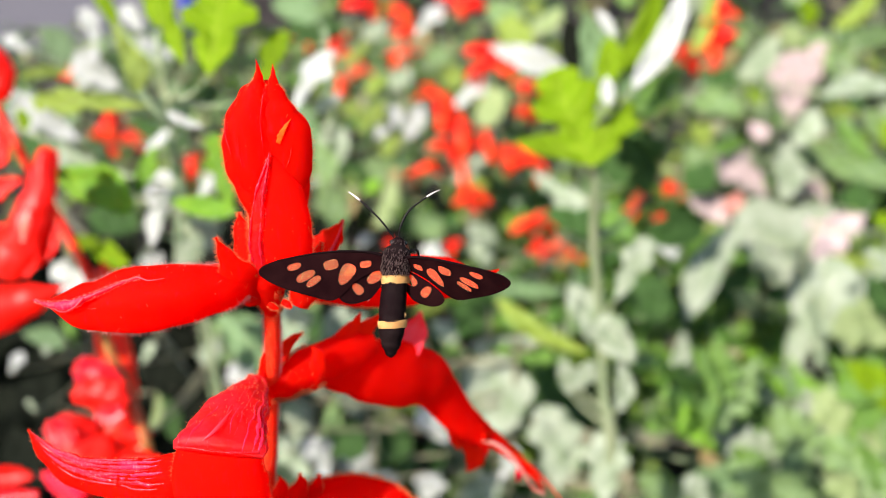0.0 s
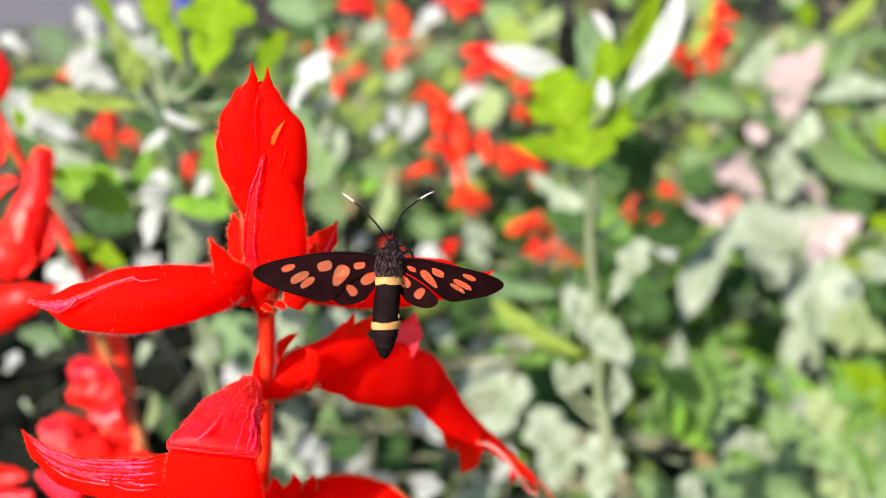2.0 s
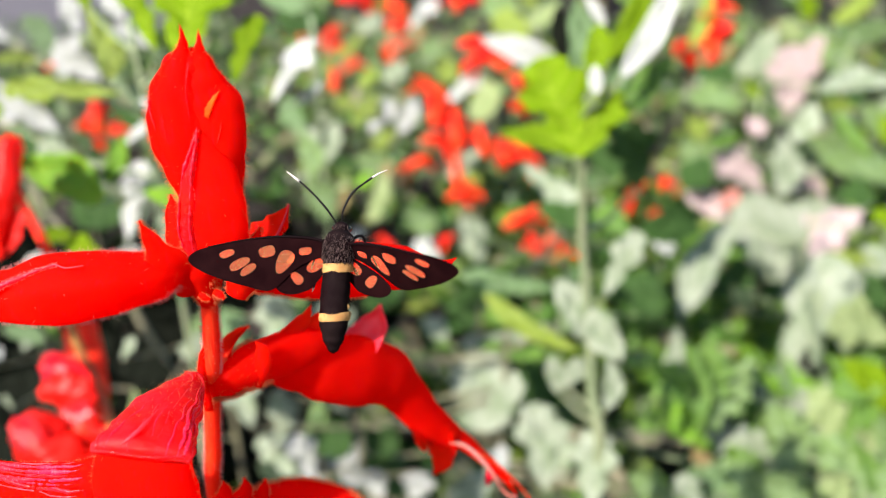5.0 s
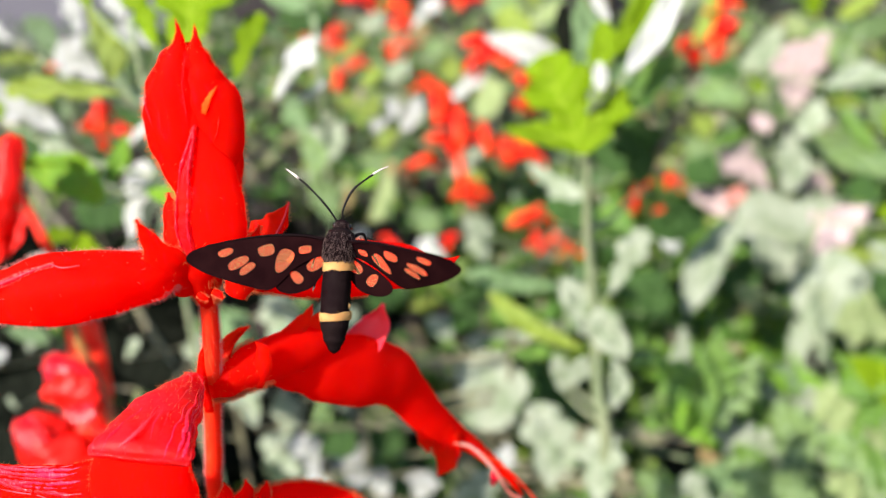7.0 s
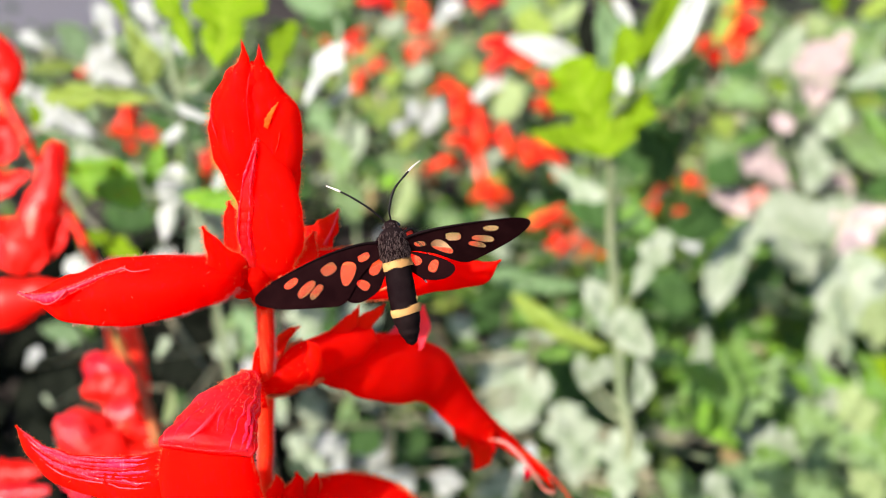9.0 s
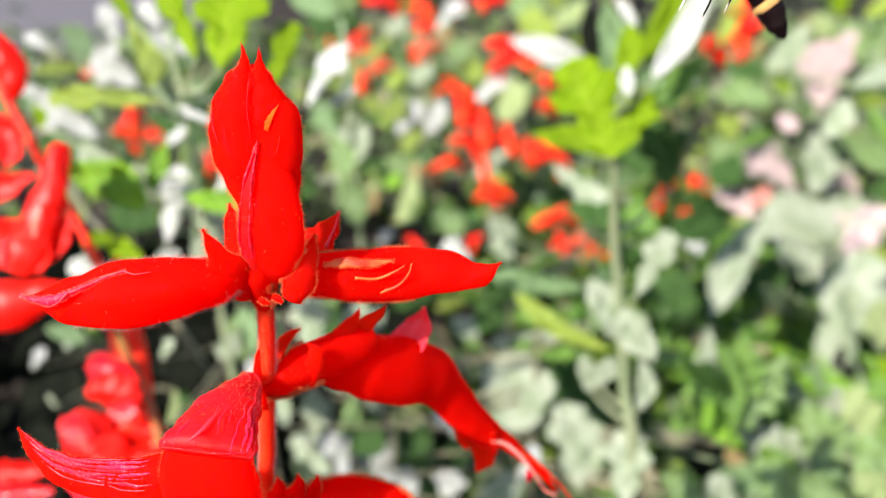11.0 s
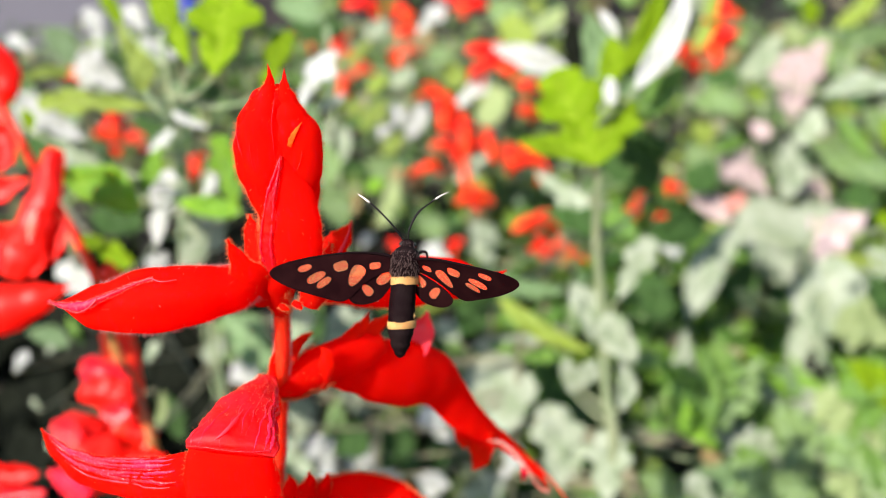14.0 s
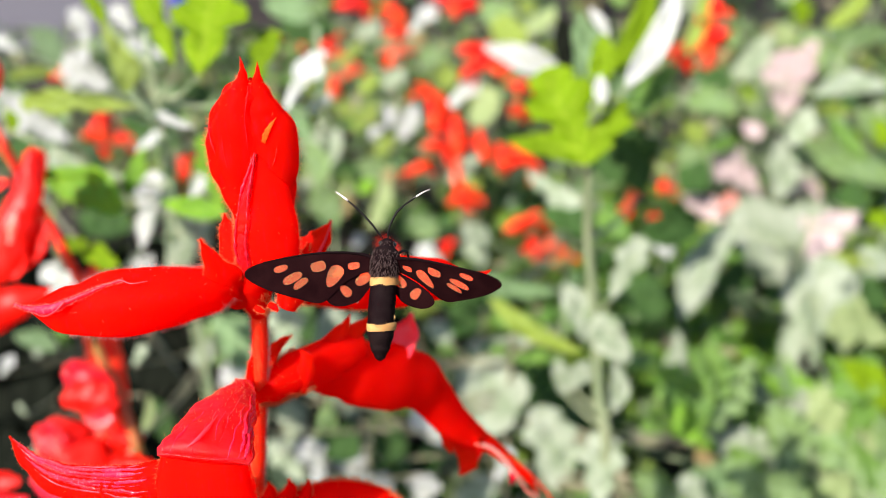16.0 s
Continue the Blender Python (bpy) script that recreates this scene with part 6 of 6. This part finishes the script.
thicket("low_foliage", 2300, 13, (-0.9, 0.9), (0.14, 0.42), 0.07, (0.025, 0.055), bed_mat, "low mixed leaves under the front plants")
# leaves coloured near-black, so that this corner looks shaded
thicket("shade_toned_foliage", 800, 14, (-0.50, -0.03), (0.15, 0.56), 0.09, (0.03, 0.06), shade_toned, "dark low leaves in the shade of the flowers")
thicket("bed_foliage", 12000, 11, (-1.3, 1.3), (0.38, 1.45), 0.115, (0.013, 0.036), bed_mat, "dense mixed green and silvery leaves filling the flower bed")
thicket("mid_foliage", 2600, 15, (0.02, 0.60), (0.26, 0.66), 0.075, (0.015, 0.04), bed_green, "dense small green leaves between the taller plants")
thicket("far_foliage", 3600, 12, (-3.4, 3.4), (1.4, 4.2), 0.30, (0.05, 0.13), bed_mat, "dense green leaves at the far end of the garden")


def build_surround():
    """Looser planting round the bed, on both sides of and behind the standpoint."""
    rnd = np.random.default_rng(31)
    temps = [leaf_body(k, 1.0, sd, 5) for k, sd in (("lobed", 5), ("ovate", 6), ("narrow", 7))]
    verts, faces, off = [], [], 0
    for k in range(9000):
        r, a = 0.6 + abs(rnd.normal(0, 1.0)), rnd.uniform(0, 2 * math.pi)
        x, y = r * 1.5 * math.cos(a), r * math.sin(a)
        if (abs(x) < 1.2 and y > -0.45) or (y > 0.6 and x < -0.48) or y > 1.4:
            continue
        tv, tf = temps[k % 3]
        z = ground_z(x, y) + 0.01 + 0.14 * rnd.random() ** 0.8
        m = np.array(Matrix.Translation((x, y, z)) @ pose(0, 0, 0, rnd.uniform(0, 70), rnd.uniform(-30, 30), rnd.uniform(-180, 180)) @ Matrix.Scale(rnd.uniform(0.04, 0.10), 4))
        verts.append(np.array([tuple(v) for v in tv]) @ m[:3, :3].T + m[:3, 3])
        faces += [tuple(i + off for i in f) for f in tf]
        off += len(tv)
    tagged(link("side_foliage", np.concatenate(verts), faces, bed_mat), "loose mixed leaves round the flower bed", "foliage", kind="stuff")


build_surround()


def build_path():
    verts = [(-3.2, 1.55, 0.098), (-0.62, 1.55, 0.098), (-0.75, 2.6, 0.098), (-3.2, 2.6, 0.098)]
    low = [(x, y, 0.06) for x, y, z in verts]
    faces = [(0, 1, 2, 3), (0, 4, 5, 1), (1, 5, 6, 2), (2, 6, 7, 3), (3, 7, 4, 0)]
    tagged(link("path", verts + low, faces, paving, smooth=False), "grey paved path beyond the flower bed", "path", kind="structure")


build_path()


def build_bottle():
    ob = thing("plastic_bottle", -612, 1790, 92, "blue plastic bottle standing beside the grey path", "bottle")
    part("bottle_body", loft([(-612, 1790, 92), (-612, 1790, 100), (-612, 1790, 190), (-612, 1790, 215), (-612, 1790, 235)], [15, 17, 17, 15, 6], [15, 17, 17, 15, 6], 24, 20, face=(0, -1, 0), wrinkle=0.02), blue_mat, ob)
    part("cap", loft([(-612, 1790, 234), (-612, 1790, 240), (-612, 1790, 246)], [7, 7.5, 6.5], [7, 7.5, 6.5], 8, 16, face=(0, -1, 0), wrinkle=0), blue_mat, ob)


build_bottle()


# ---------------------------------------------------------------- what moves
REST = (13.8, -12.0, 390.9, -6.4, -1.3)


def moth_at(x, y, z, spin=-6.4, nod=0.0, bank=0.0):
    """The moth's pose: place in millimetres, turn of its body in the plane of its back, nod of the head and bank to a side."""
    return Matrix.Translation(Vector((x, y, z)) * MM) @ pose(0, 0, 0, 63) @ pose(0, 0, 0, 0, 0, spin) @ pose(0, 0, 0, nod, bank, 0)


def wing_at(root, sx, sweep, flap, twist=0.0):
    """A wing's pose on the moth: swept back, raised about its root and twisted about its length, in degrees."""
    return Matrix.Translation(Vector((sx * root[0], root[1], root[2])) * MM) @ pose(0, 0, 0, 0, 0, -sx * sweep) @ pose(0, 0, 0, 0, -sx * flap, 0) @ pose(0, 0, 0, twist)


def motions():
    rest = moth_at(*REST)
    # sits, turns on the flower, takes off, circles away and comes back to the same flower
    rows = [(0.0, rest), (4.0, rest), (7.0, rest), (7.5, rest),
            (8.0, moth_at(13.1, -11.5, 390.4, -6.0, -1.3)), (8.5, moth_at(13.7, -11.8, 391.0, -3.6, -1.0, 2.4)), (8.8, moth_at(14.1, -12.2, 391.6, 3.5, -0.4, 3.6)),
            (9.0, moth_at(14.3, -12.4, 392.0, 7.6, 0.3, 4.5)), (9.1, moth_at(15.6, -10.5, 391.4, 13, -4, 6)),
            (9.2, moth_at(16.3, -7.8, 390.3, 18, -10.8, 9.5)), (9.4, moth_at(20, -6, 398, 30, 0, 20)), (9.7, moth_at(38, 0, 415, 25, 0, 35)),
            (10.1, moth_at(70, 15, 440, 10, 0, 20)), (10.5, moth_at(85, 20, 450, 20, 0, 10)), (10.9, moth_at(62, 8, 432, 30, 0, 35)),
            (11.2, moth_at(44, -12, 418, -10, -45, 55)), (11.3, moth_at(31.5, -19.5, 413.6, -64.3, -97.4, 49.2)), (11.4, moth_at(21.4, -24.4, 410.1, -41.7, -61.9, 43.6)), (11.45, moth_at(19.0, -12, 402, -9, -32, 22)),
            (11.5, moth_at(17.4, -2.9, 394.7, 14.3, -3.8, -2)), (11.6, moth_at(17.0, -14.0, 393.2, 11.6, -2.4, 0)), (11.7, moth_at(16.1, -14.5, 392.8, 13.3, -2.1, 3.8)),
            (11.8, rest), (12.0, rest), (14.0, rest), (16.0, rest)]
    walk(moth, rows)
    # seconds; sweep, lift and twist of the one side's wings, then of the other side's
    still = (6.7, 0.4, -0.4, -0.8, 38.6, 37)
    beats = [(0.0, *still), (4.0, *still), (7.0, *still), (7.5, *still), (8.0, 10.3, 4, 1.4, -4.9, 38.4, 42), (8.5, 10.3, 7, 1.4, -4.9, 37.9, 43),
             (8.8, 10.5, 7.8, 1.5, -5.8, 29, 40), (9.0, 10.7, 8.3, 1.6, -6.4, 23.6, 37.3), (9.1, 13, 40, 3, 0, 45, 25), (9.2, 9.2, 82, 3, 6, 55, 21.8)]
    for k in range(20):
        up = 72 if k % 2 else 5
        beats.append((round(9.3 + 0.1 * k, 1), -5, up, 20, -5, up, 20))
    beats += [(11.3, 40, 10, 62, 25, 25, 6), (11.35, 8, 65, 5, -5, 30, 0), (11.4, -25, 118, 10, -35, 35, 0), (11.45, -30, 78, 24, -28, 40, -25), (11.5, -35, 39.9, 42, -19.2, 45.9, -48), (11.6, 23.6, 44.4, 20, -2.6, 49.8, -5.7),
              (11.7, 19.9, 31, 17.4, 0, 24.4, 30.4), (11.8, *still), (12.0, *still), (14.0, *still), (16.0, *still)]
    for (name, sx), (w, root) in wings.items():
        walk(w, [(t, wing_at(root, sx, *(one if sx < 0 else other))) for t, one, other in ((b[0], b[1:4], b[4:7] if name == "forewing" or 9.05 < b[0] < 11.65 else (b[4] - 4, 0.3 * b[5], 0.2 * b[6])) for b in beats)])


motions()
